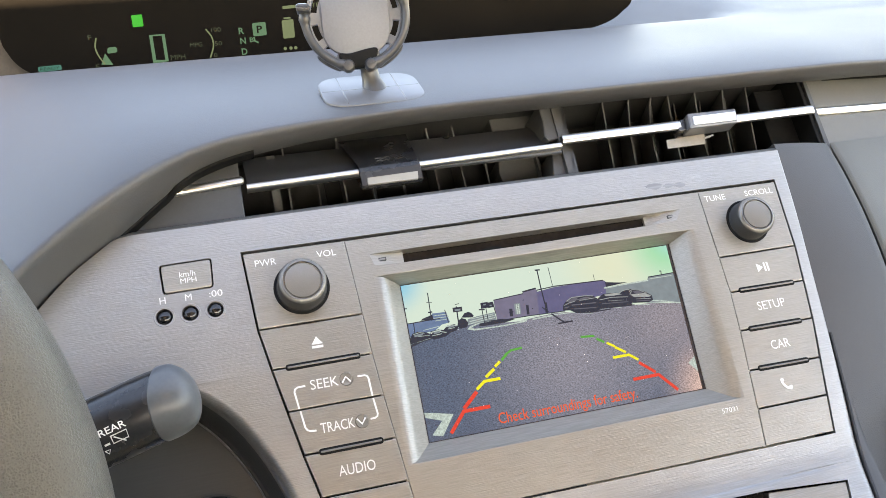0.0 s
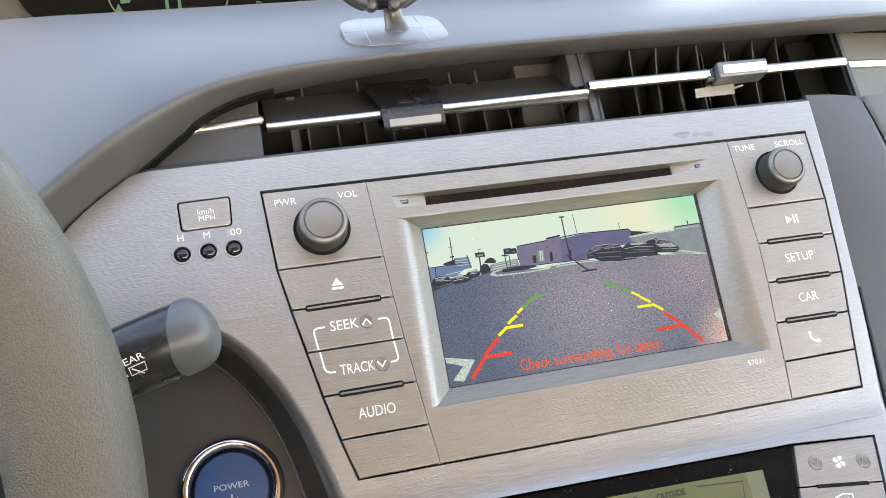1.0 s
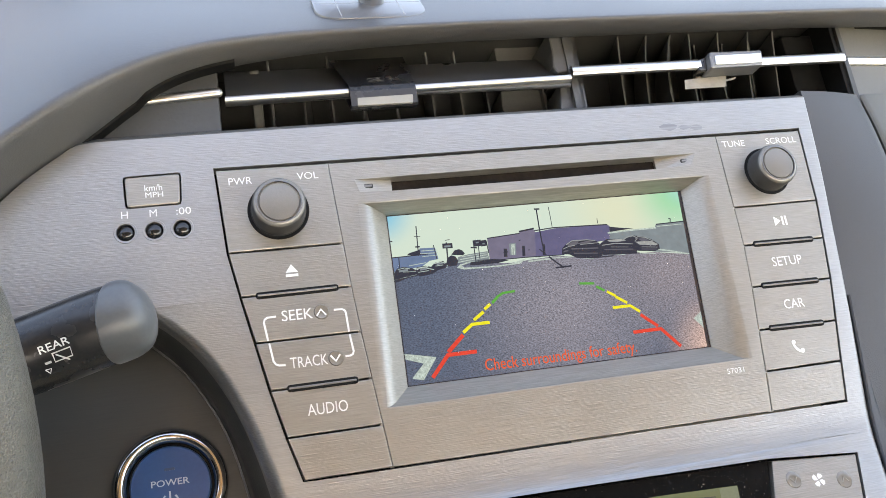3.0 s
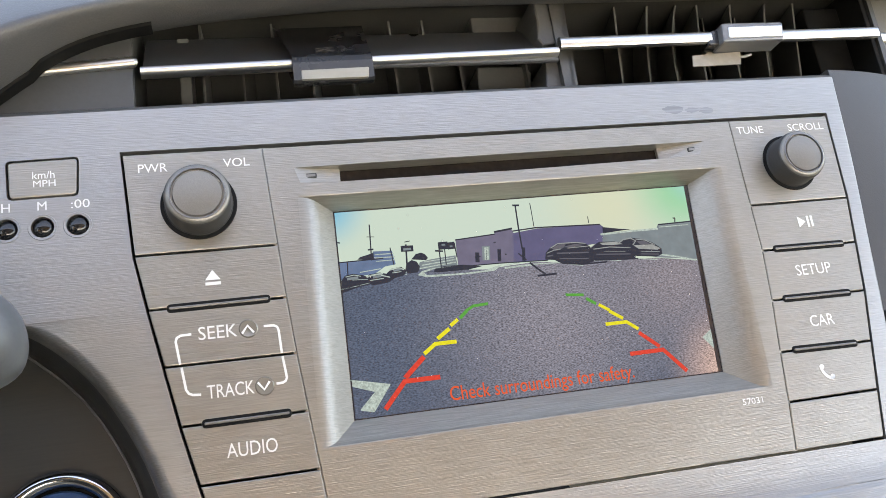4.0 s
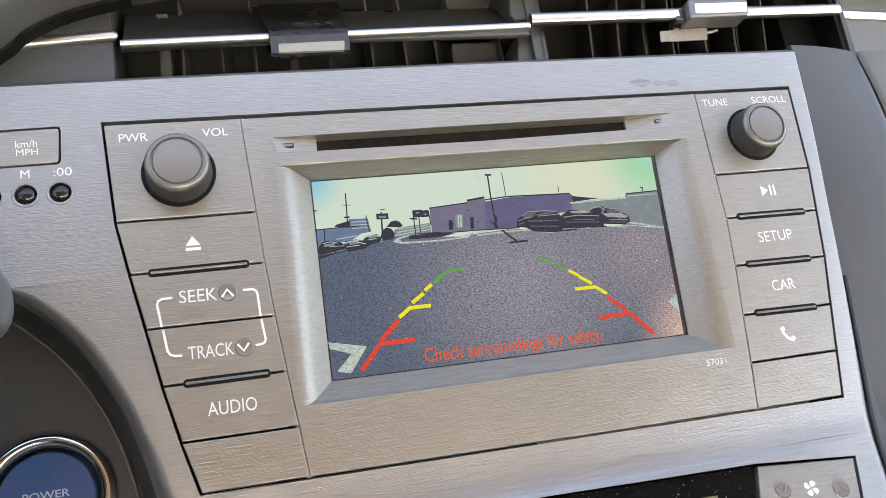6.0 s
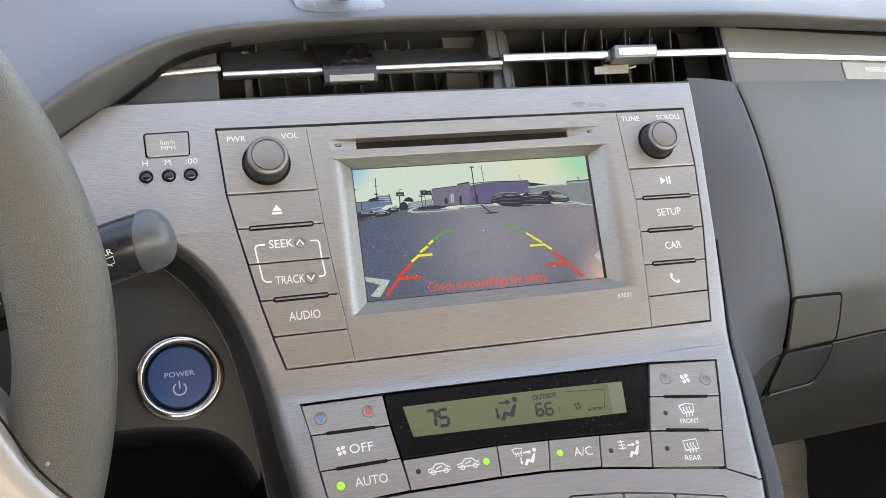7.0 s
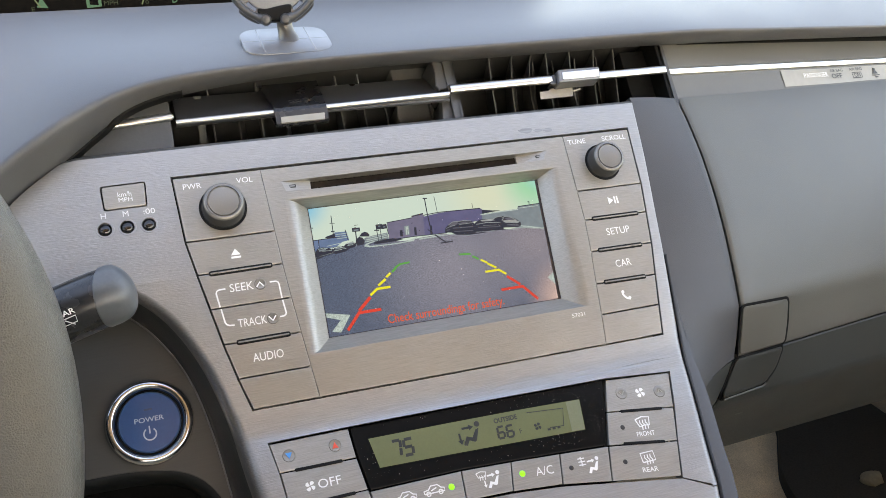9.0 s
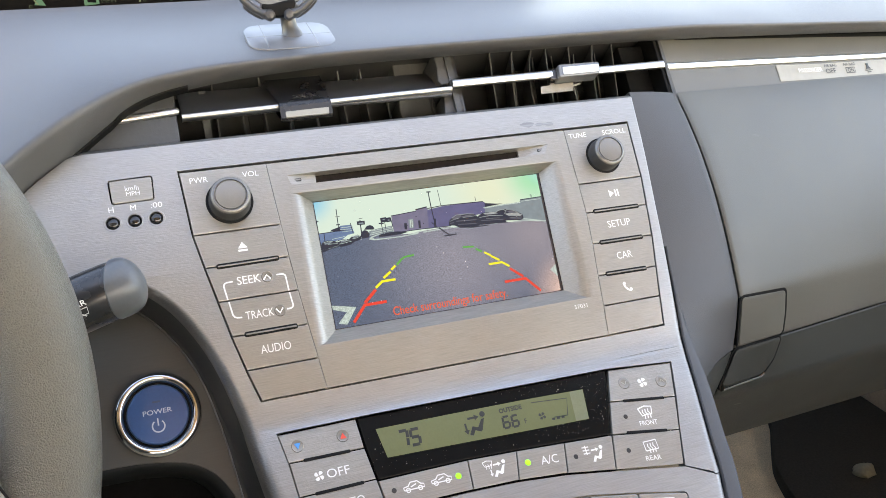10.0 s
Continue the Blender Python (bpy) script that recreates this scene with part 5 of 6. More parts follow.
part("divider_foot", prism([(26, 96), (32, 96.6), (35.6, 80), (23.4, 80)], 15, 40, 0.6), POST, left_vent)

end_plate = thing("vent_end_plate", "dark grey blanking plate with a chrome strip", "trim panel", (-150, 12, 92))
part("plate", prism([(-181, 70.0), (-130, 72.0), (-129.6, 113), (-150, 108), (-159, 101), (-167, 94), (-178, 82)], 10, 20, 0.5), END_GREY, end_plate)
part("chrome_edge", tube([(-175, 10, 94.0), (-150, 9.6, 95.6), (-129, 9, 96.9), (-128.2, 9.2, 96.9)], [2.1, 2.1, 2.1, 1.2], 12, 0.7), CHROME, end_plate, "chrome strip", smooth=True)

right_vent = thing("air_vent", "dark open air vent with curved fins and a bright chrome bar", "air vent", (110, 20, 98), "dashboard vents")
bm = holed([(33, 68), (183.5, 68), (184, 132), (36, 132)], [[(36, 81.5), (181, 80), (182, 128), (37, 128)]], 46)
bmesh.ops.translate(bm, verts=bm.verts, vec=(0, 12, 0))
part("housing", bm, VENT_DARK, right_vent)
part("back", prism([(30, 70), (200, 70), (200, 135), (30, 135)], 58, 60), VENT_DARK, right_vent, "black duct behind the fins")
fins(right_vent, [(64, 66, 69), (77, 79.5, 85), (91.5, 91.8, 99), (104, 105.6, 109), (121.5, 122, 126), (135, 138, 144), (150, 154, 158.5)], 6, 79, 130, 29, 56)
fins(right_vent, [(84, 85, 89), (98, 99, 104), (113, 115, 118), (128, 130, 135), (144, 147, 151)], 8, 79, 130, 40, 56, 0.4)
part("side_block", box(160, 178, 26, 44, 78, 123, 0.6), BLACK, right_vent)
# black plate added over the housing's end to keep it dark
part("side_wall", box(178.6, 180.8, 13, 50, 80.4, 127.6, 0.4), BLACK, right_vent, "black plate added over the duct's end")
blade = part("blade", sheet([[(x, 8.5, z - 2.4), (x, 7.0, z - 2.0), (x, 7.0, z + 2.0), (x, 8.5, z + 2.4), (x, 34, z + 15), (x, 34, z + 12), (x, 8.5, z - 2.4)] for x, z in ((31.4, 98.2), (96, 98.9), (176.5, 99.2))]), VENT_DARK, right_vent, "dark horizontal blade")
bm = bmesh.new()
for x0, x1, za, zb in ((29.6, 96, 98.2, 98.9), (128, 177, 98.9, 99.2)):
    sheet([[(x, 7.4, z - 2.5), (x, 6.2, z - 2.2), (x, 5.6, z - 1.0), (x, 5.6, z + 1.2), (x, 6.4, z + 2.3), (x, 9, z + 2.5)] for x, z in ((x0, za), (x0 + 1, za), (x1 - 1, zb), (x1, zb))], bm)
part("chrome_bar", bm, CHROME, blade, "bright chrome bar", smooth=True)
tab = part("tab", prism(rounded([(98.4, 94.2), (127, 94.6), (128.4, 103.0), (99.6, 103.0)], 1.4, 3), 2.6, 12, 1.0), PLATE, blade, "satin grey sliding tab")
part("insert", prism(rounded([(101.2, 95.8), (126.2, 96.0), (127.2, 101.0), (101.8, 100.7)], 0.6, 2), 2.1, 4, 0.3), CHROME, tab, "bright insert")
part("tab_wing", prism(rounded([(93.8, 95.0), (99.4, 95.0), (99.6, 102), (94.6, 101.2)], 0.8, 2), 6.0, 12, 0.6), STALK, tab)
part("bracket", prism([(94, 93.6), (110.4, 94.2), (110.4, 99), (101, 97.6)], 13, 15), BRACKET, blade, "tan metal bracket under the blade")
part("bracket_front", prism([(87.6, 88.1), (109.8, 88.4), (111, 94.2), (88.4, 93.0)], 11.0, 11.6), BRACKET, blade)
part("bracket_pin", tube([(110, 12, 92), (113, 12, 92.4), (116.4, 12, 93.2)], 0.6, 8), LABEL, blade)

# ---- passenger side ----
def right_y(x):
    return 11 + 0.2 * max(0, x - 183)


def swell(z):
    """How far the passenger side bellies out at a height."""
    return 1.2 * (1 - min(1.0, max(0.0, (80 - z) / 24))) ** 2 - 6 * math.sin(math.pi * min(1, max(0, (80 - z) / 140)))


def lower_in(z):
    return upper_in(-85) + 2.0 + 0.7 * min(26.0, -87 - z) + 2.6 * max(0.0, -113 - z)


def upper_in(z):
    return swell(z) + (0 if z > -59.5 else 0.62 * (-59.5 - z))


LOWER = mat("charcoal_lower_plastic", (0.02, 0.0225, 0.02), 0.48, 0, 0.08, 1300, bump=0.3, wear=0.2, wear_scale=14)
SEAM = [(80, 182.8), (38, 183.8), (7, 183.4), (-22, 182.6), (-47, 181.8), (-60, 181.2), (-74, 180.8), (-86, 179.4), (-94, 176.6), (-102, 173), (-110, 168.6), (-122, 160)]
PANEL = mat("blue_grey_grained_plastic", (0.04, 0.041, 0.043), 0.5, 0, 0.07, 1500, bump=0.3, wear=0.12, wear_scale=14)
ACROSS = (0, 0.1, 0.3, 0.5, 0.7, 0.9, 0.97, 1.0)


def panel_at(t, z, back=0.0):
    """A point of the panel between the stack and the glovebox, by its share of the width."""
    a = edge_x([(q, p) for p, q in RIGHT], z) + (0.5 if z > 0 else 0.5 + 4.6 * ease(-z, 20, 100))
    b = max(lerp(-z, [(-p, q) for p, q in SEAM]) - 0.7, a + 2)
    ya, yb = face_y(z) + 3.0, 10.0 + (upper_in(z) if z > -88 else lower_in(z) - 2.0)
    y = ya + (yb - ya) * t - 1.2 * math.sin(math.pi * t) * (1 - ease(-z, 90, 105)) + (1.0 if t == 1 else 0)
    return (a + (b - a) * t, y + back, z)


def panel_rows(top, foot, n, back=0.0):
    rows = []
    for k in range(n + 1):
        row = [panel_at(t, top(t) + (foot(t) - top(t)) * k / n, back) for t in ACROSS]
        rows.append([(row[0][0], row[0][1] + 6, row[0][2])] + row + [(row[-1][0] + 0.2, row[-1][1] + 9, row[-1][2])])
    return rows


def split_line(t):
    return -88.2 - 20 * (1 - t) ** 1.4


side_panel = thing("side_panel", "grey grained panel beside the centre stack", "trim panel", (186, 12, 0))
rows = panel_rows(lambda t: 80, split_line, 40)
rows = [[(x, y + 12, z + 0.6) for x, y, z in rows[0]], [(x, y + 1, z + 0.4) for x, y, z in rows[0]]] + rows + [[(x, y + 5, z - 0.4) for x, y, z in rows[-1]]]
part("panel", sheet(rows), PANEL, side_panel, smooth=True)
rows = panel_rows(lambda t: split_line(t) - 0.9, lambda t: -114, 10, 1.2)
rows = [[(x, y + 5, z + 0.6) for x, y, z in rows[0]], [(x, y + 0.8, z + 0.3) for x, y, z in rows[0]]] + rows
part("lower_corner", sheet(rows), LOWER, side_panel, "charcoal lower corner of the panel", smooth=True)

top_plate = thing("passenger_trim_panel", "grey-beige passenger trim band with a chrome strip", "trim panel", (320, 40, 98))
part("plate", sheet([[(x, right_y(x) + 6 + 8, zb - 2), (x, right_y(x) + 5, zb), (x, right_y(x) + 5, zt), (x, right_y(x) + 20, zt + 3)] for x, zb, zt in [(184 + 26 * k, 80.0 + 2.05 * k, 122 + 1.6 * k) for k in range(20)]]), mat("grey_beige_plastic", (0.09, 0.087, 0.078), 0.48, 0, 0.06, 900, bump=0.15, wear=0.1, wear_scale=20), top_plate)
# black strip laid on the plate in place of the shade under the pad
part("gap_shade", sheet([[(x, right_y(x) + 4.4, z), (x, right_y(x) + 4.4, z + 9)] for x, z in ((200, 121.8), (245, 124.6), (287, 127.1), (338, 130.1), (400, 133.6), (520, 140), (660, 147))]), BLACK, top_plate, "black strip standing for the dark gap under the dashboard pad")
bm = bmesh.new()
sheet([[(x, right_y(x) + 5, z - 2.4), (x, right_y(x) + 3.6, z - 2.2), (x, right_y(x) + 2.6, z - 0.8), (x, right_y(x) + 2.6, z + 1.0), (x, right_y(x) + 3.6, z + 2.2), (x, right_y(x) + 5, z + 2.4)] for x, z in [(183.6 + 26 * k, 101.4 + 1.74 * k) for k in range(20)]], bm)
part("chrome_bar", bm, CHROME, top_plate, "bright chrome strip", smooth=True)
tag = part("airbag_label", sheet([[(x, right_y(x) + 4.6, zb), (x, right_y(x) + 4.4, zt)] for x, zb, zt in ((292, 92.2, 105.2), (340, 95.4, 107.8), (392, 99.6, 111.6), (424, 101.9, 114.2))]), mat("pale_notice_plastic", (0.25, 0.235, 0.195), 0.35, 0, 0.05, 200), top_plate, "pale airbag notice strip")
for words, x, z, h, w in (("PASSENGER", 328, 102.0, 3.6, 27), ("AIR BAG", 352, 106.4, 2.4, 15), ("OFF", 351, 101.8, 4.0, 12), ("AIR BAG", 375, 108.2, 2.4, 15), ("ON", 375, 103.2, 3.4, 7)):
    bm = lettering(words, x, z, h, right_y(x) + 4.0, w, turn=4, bold=0.01)
    for v in bm.verts:
        v.co.y += 0.2 * (v.co.x - x)
    part("print", bm, PRINT if words == "PASSENGER" else TRIM_DARK, tag)
bm = ribbon([(369.6, 100.6), (380.4, 101.4), (380.4, 105.8), (369.6, 105.0), (369.6, 100.6)], 0.5, 0)
prism([(394, 104.6), (400.6, 105.0), (398.4, 107.4), (398.6, 109.6), (396, 109.6), (396.2, 107.4)], -0.12, 0, 0, bm)
ribbon([(393, 103.4), (402, 104)], 0.6, 0, bm)
ribbon([(396, 102.0), (399.6, 102.2)], 0.8, 0, bm)
for v in bm.verts:
    v.co.y += right_y(v.co.x) + 4.0
part("print", bm, TRIM_DARK, tag, "dark belt symbol and frame")


def tilt(x, z):
    """The doors' lines climb towards the passenger's side."""
    return (0.02 + 0.056 * ease(z, -136, -90)) * max(0, x - 183)


def door_rows(z0, z1, y_in, n=14):
    rows = []
    xs = [0, 0.5, 1.3, 3, 12, 30, 60, 100, 150, 220, 320, 420, 560]
    for k in range(n + 1):
        z = z0 + (z1 - z0) * k / n
        s = lerp(-z, [(-p, q) for p, q in SEAM]) + 0.8
        row = [(s, right_y(s) + y_in(z) + 10, z)]
        for d in xs:
            x = s + d
            soft = 1.4 * max(0, 1 - d / 2.6) ** 2
            row.append((x, right_y(x) + y_in(z) - 1.5 + soft, z + tilt(x, z)))
        rows.append(row)
    return rows


glove = thing("glovebox", "grey-green grained glovebox with two doors", "glovebox", (300, 30, -30))
up = door_rows(80, -86.4, upper_in, 34)
up = [[(x, y + 14, z + 1) for x, y, z in up[0]]] + up + [[(x, y + 0.6, z - 0.5) for x, y, z in up[-1]], [(x, y + 10, z - 0.6) for x, y, z in up[-1]]]
part("upper_door", sheet(up), GLOVE, glove, "upper glovebox door", smooth=True)


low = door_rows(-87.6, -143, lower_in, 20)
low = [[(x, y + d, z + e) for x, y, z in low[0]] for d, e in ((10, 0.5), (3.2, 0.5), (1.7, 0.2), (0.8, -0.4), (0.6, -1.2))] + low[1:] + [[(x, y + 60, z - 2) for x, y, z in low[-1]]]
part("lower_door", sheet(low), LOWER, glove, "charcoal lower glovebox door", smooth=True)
part("seam_backing", sheet([[(lerp(-z, [(-p, q) for p, q in SEAM]) + d, right_y(183) + upper_in(z) + 3.4, z) for d in (-2.6, 2.8)] for z in range(-86, 81, 4)]), BLACK, glove, "black shadow gap beside the door")


def on_door(bm):
    """Moves what was drawn flat onto the glovebox doors."""
    for k in range(16):
        bmesh.ops.bisect_plane(bm, geom=bm.verts[:] + bm.edges[:] + bm.faces[:], plane_co=(0, 0, -55 - 4 * k), plane_no=(0, 0, 1))
    for v in bm.verts:
        z = v.co.z - tilt(v.co.x, v.co.z)
        v.co.y += right_y(v.co.x) - 1.5 + (upper_in(z) if z > -87 else lower_in(z))
    return bm


LATCH_UP = rounded([(182.4, -59.8), (222.6, -58.8), (223.4, -72), (222.2, -83.8), (181.6, -86.9)], 2.6, 4)
LATCH_LOW = rounded([(179.6, -88.6), (221.6, -85.8), (216.4, -97.8), (206.6, -106.2), (170.6, -109.8)], 3.4, 4)
part("latch_gap", on_door(prism(inset(LATCH_UP, -1.6), -0.25, 6)), BLACK, glove, "black shadow gap")
part("latch_gap", on_door(prism(inset(LATCH_LOW, -1.7), -0.3, 6)), BLACK, glove, "black shadow gap")
part("latch", on_door(prism(LATCH_UP, -0.7, 5, 0.8)), GLOVE, glove, "grey release flap", smooth=True)
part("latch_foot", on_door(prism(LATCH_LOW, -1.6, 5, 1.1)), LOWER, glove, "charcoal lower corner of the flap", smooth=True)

# lip in the paler door plastic imitates the highlight along the flap's foot
lip = [(x, z) for x, z in LATCH_LOW if z < -104]
lip = sorted(lip)
bm = bmesh.new()
sheet([[(x, -0.4, z - 0.4), (x, -1.9, z - 0.6), (x, -2.4, z - 1.2), (x, -1.9, z - 1.7), (x, 1.5, z - 1.9)] for x, z in lip], bm)
part("latch_highlight", on_door(bm), GLOVE, glove, "paler lip standing for the highlight under the flap", smooth=True)
SCUFF = mat("pale_scuff", (0.13, 0.132, 0.125), 0.6)
for x0, z0, x1, z1, w in ((283, -97, 287, -89, 1.0), (271, -101, 277, -90, 0.5), (279, -99, 280, -96, 0.6), (196, -121, 203, -121, 0.5)):
    part("scuff", on_door(ribbon([(x0, z0), ((x0 + x1) / 2 + 0.4, (z0 + z1) / 2), (x1, z1)], w, -0.12, thick=0.05)), SCUFF, glove, "pale scuff mark")
for x0, z0, x1, z1, w in ((233, 46.6, 240, 45.2, 0.3),):
    bm = ribbon([(x0, z0), (x1, z1)], w, 0, thick=0.05)
    for v in bm.verts:
        v.co.y += right_y(v.co.x) - 1.62 + upper_in(v.co.z - tilt(v.co.x, v.co.z))
    part("scuff", bm, SCUFF, glove, "fine pale scratch")

# ---- driver side around the power button ----
rows = []
for (xa, za), (xb, zb) in zip(left_line, spline(INSIDE, 6)):
    rows.append([(xa + (xb - xa) * t, y, za + (zb - za) * t) for t, y in ((0.47, 8.5), (0.5, 12.5), (0.56, 16.5), (0.64, 20.5), (0.74, 24.5), (0.84, 28), (0.93, 30.6), (1.0, 31.2))] + [(xb - 0.6, 33.5, zb - 0.2)])
FLANK = mat("grey_flank_plastic", (0.038, 0.038, 0.037), 0.45, 0.1, 0.08, 900, bump=0.2, wear=0.06)
flank = thing("stack_flank", "dark curved flank of the centre stack", "trim panel", (-140, 20, -60))
part("flank", sheet(rows), FLANK, flank, smooth=True)
rows = []
for xa, za, xb, zb in ((-103.4, -131.5, -121, -150), (-102.2, -152, -118.6, -172), (-99, -215, -114, -235)):
    rows.append([(xa + (xb - xa) * t, y, za + (zb - za) * t) for t, y in ((0, 1.2), (0.06, 1.3), (0.13, 1.6), (0.2, 2.2), (0.3, 3.6), (0.4, 6), (0.47, 8.7), (0.56, 16.6), (0.74, 24.6), (0.93, 30.7), (1.0, 31.3))])
part("flank_foot", sheet(rows), FLANK, flank, smooth=True)
# pale tube drawn in place of the highlight on the inner edge
part("edge_highlight", tube([(x - 0.5, 31.0, z) for x, z in spline(INSIDE, 6)], 0.4, 8), PLATE, flank, "thin pale tube standing for the inner edge's highlight", smooth=True)

power_panel = thing("lower_dash_trim", "dark grey panel round the power button", "trim panel", (-170, 34, -50))
inner = spline(INSIDE[1:-1], 6)
low_edge = spline([(-330, -79), (-230, -80.5), (-188, -81), (-170, -82), (-152, -85.6), (-140, -92.6), (-132.5, -103), (-128, -114)], 4)
pts = [(x - 0.4, z - 0.3) for x, z in inner if z > -113] + low_edge[::-1] + [(-330, 14)]
part("panel", prism(pts, 33, 36, 0.4), mat("brushed_dark_plastic", (0.033, 0.034, 0.032), 0.42, 0.06, 0.08, 2600, BRUSH, 0.1, 0.05), power_panel, "dark brushed plastic")
# roll coloured near black so that the panel fades into shade
part("lower_roll", sheet([[(x + e * k, y, z + e) for e, y in ((0.4, 33.4), (-0.6, 33.5), (-2.2, 34.6), (-3.6, 37.5), (-4.6, 43), (-5, 54), (-5, 80))] for (x, z), k in ((q, 0.0 if q[0] < -165 else 0.03 * (q[0] + 165)) for q in low_edge)]), mat("shaded_roll_plastic", (0.007, 0.008, 0.008), 0.6, 0, 0.08, 900, bump=0.2, spec=0.2), power_panel, "rolled lower edge, coloured near black for shade", smooth=True)
pw = thing("power_button", "blue round power button in a chrome ring", "button", (-161.5, 33, -58))
part("ring_gap", lathe([(16.4, 32.6), (14, 32.6)], -161.4, -59, 40), BLACK, pw, "black gap round the face")
part("ring", lathe([(21.8, 33.2), (21.7, 31.6), (21.2, 30.2), (20.3, 29.1), (19.2, 28.5), (18.1, 28.6), (17.2, 29.3), (16.5, 30.6), (16.1, 33.0)], -161.4, -59, 64), RING, pw, "polished chrome ring", smooth=True)
face = part("face", lathe([(15.3, 33.5), (15.2, 31.0), (14.6, 30.2), (12, 29.9), (0, 29.7)], -161.4, -59, 48), BLUE, pw, "blue button face", smooth=True)
bm = lettering("POWER", -161.4, -57.7, 2.5, 29.75, 14.2, bold=0.01)
ribbon([(-161.8 + 3.0 * math.cos(radians(q)), -65.0 + 3.0 * math.sin(radians(q))) for q in range(125, 416, 15)], 0.7, 29.85, bm)
ribbon([(-161.8, -61.0), (-161.8, -64.8)], 0.7, 29.85, bm)
part("print", bm, mat("dim_blue_grey_print", (0.36, 0.41, 0.47), 0.6), face)
part("lamp_window", prism(rounded([(-163.4, -53.2), (-159.4, -53.2), (-159.4, -52.2), (-163.4, -52.2)], 0.5, 2), 29.7, 30.2), mat("dim_lamp_window", (0.03, 0.05, 0.10), 0.3), face)
# black sheet set deep where the open footwell lies in shade
solid("footwell_dark_sheet", prism([(-600, -80), (-100, -80), (-100, -300), (-600, -300)], 150, 160, 2), BLACK, "black sheet standing for the shade in the driver's footwell", "trim panel")
solid("console_side", slab(-60, 60, -100, 560, 360, 690), TRIM_DARK, "dark side of the centre console in the footwell", "console")

# ---- passenger footwell ----
bm = bmesh.new()
ring = spline([(530, 140), (516, 200), (519, 232), (536, 276), (554, 303), (581, 338), (606, 372), (632, 430), (650, 540), (655, 780)], 5) + [(755, 780), (755, 140)]
top = inset(ring, 14)
sheet([[(x, y, 350) for x, y in ring + ring[:1]], [(x, y, 368) for x, y in ring + ring[:1]], [(x, y, 374) for x, y in top + top[:1]]], bm)
bm.faces.new([bm.verts.new((x, y, 374)) for x, y in top])
bmesh.ops.remove_doubles(bm, verts=bm.verts, dist=0.01)
solid("floor_mat", car(bm), MAT_BLACK, "thick black rubber mat on the tan carpet", "floor mat", smooth=True)

# small uneven off-white lump, flat underneath
bm = bmesh.new()
bmesh.ops.create_icosphere(bm, subdivisions=3, radius=1)
for v in bm.verts:
    k = 1 + 0.22 * noise.noise(v.co * 1.7)
    v.co = Vector((620 + 15 * k * v.co.x, 222 + 11 * k * v.co.y, 374 + 11 * k * max(v.co.z, 0.0)))
solid("pale_lump", car(bm), mat("off_white_lump", (0.2, 0.19, 0.145), 0.9, 0, 0.1, 300, bump=0.4), "small off-white lump on the black mat", "tissue", smooth=True)

# ---- instrument display ----
cluster = thing("instrument_display", "wide dark instrument display with green readings", "display", from_world(0, 0.45, 0.93))
C_DIM = glow("display_green", (0.13, 0.34, 0.23), 0.62)
C_FAINT = glow("display_faint_green", (0.10, 0.15, 0.10), 0.5)
C_TEAL = glow("display_teal", (0.06, 0.32, 0.30), 0.62)
C_DIM2 = glow("display_pale_green", (0.24, 0.36, 0.22), 0.6)
C_BRIGHT = glow("display_bright_green", (0.0, 0.55, 0.06), 0.9)
GLASS = mat("brown_black_glass", (0.006, 0.0052, 0.0042), 0.16, 0, 0, wear=0.1, spec=0.03)
arch = spline([(-292, 1060), (-292, 975), (-288, 955), (-280, 943), (-266, 934)], 5) + spline([(150, 934), (200, 936), (236, 941), (258, 952), (270, 972), (275, 1060)], 5)
part("surround", car(prism(rounded([(-470, 1080), (-470, 880), (-240, 880), (-240, 1080)], 10, 3), 458, 464)), REAR, cluster, "brown-black display surround")
part("glass", car(prism(arch, 450, 456)), GLASS, cluster, "brown-black glass")


def shown(bm, material=None):
    part("reading", car(bm), material or C_DIM, cluster)


Q = 449.8
shown(ribbon([(-176.4, 940), (-166.4, 940), (-166.4, 961.4), (-176.4, 961.4), (-176.4, 938.6)], 2.9, Q))
for words, x, z, h, w in (("MPH", -157.1, 942.2, 4.0, 12), ("MPG", -140.9, 951.2, 3.6, 10), ("100", -123.0, 962.4, 3.6, 8), ("50", -122.4, 951, 3.6, 6), ("0", -126, 941.3, 3.6, 3), ("F", -224.4, 963.4, 3.6, 3), ("E", -222, 939.5, 3.6, 3)):
    shown(lettering(words, x, z, h, Q, w), C_FAINT)
for words, x, z, h, w in (("R", -102, 959.9, 5.4, 4.6), ("N", -101.6, 951.5, 5.4, 4.8), ("D", -101.4, 942.4, 5.6, 4.8), ("B", -94.2, 951.8, 4, 3.4)):
    shown(lettering(words, x, z, h, Q, w, bold=0.02))
shown(prism(rounded([(-268, 939), (-250, 939.4), (-250, 943.6), (-268, 943.2)], 1, 2), Q - 0.1, Q), C_TEAL)
shown(lettering("READY", -259, 941.3, 2.6, Q - 0.3, 15), GLASS)
shown(prism(rounded([(-189.4, 969.2), (-180.8, 969.4), (-180.8, 979), (-189.4, 978.8)], 0.8, 2), Q - 0.1, Q), C_BRIGHT)
shown(ribbon(spline([(-219.6, 962.7), (-221.4, 955), (-219.8, 948), (-216, 941)], 5), 1.2, Q), C_DIM2)
shown(prism([(-219, 941), (-209.6, 940), (-214.6, 950)], Q - 0.1, Q))
shown(prism(rounded([(-213, 949.4), (-204.6, 950), (-204.8, 954.6), (-212, 954.4)], 1.5, 2), Q - 0.1, Q))
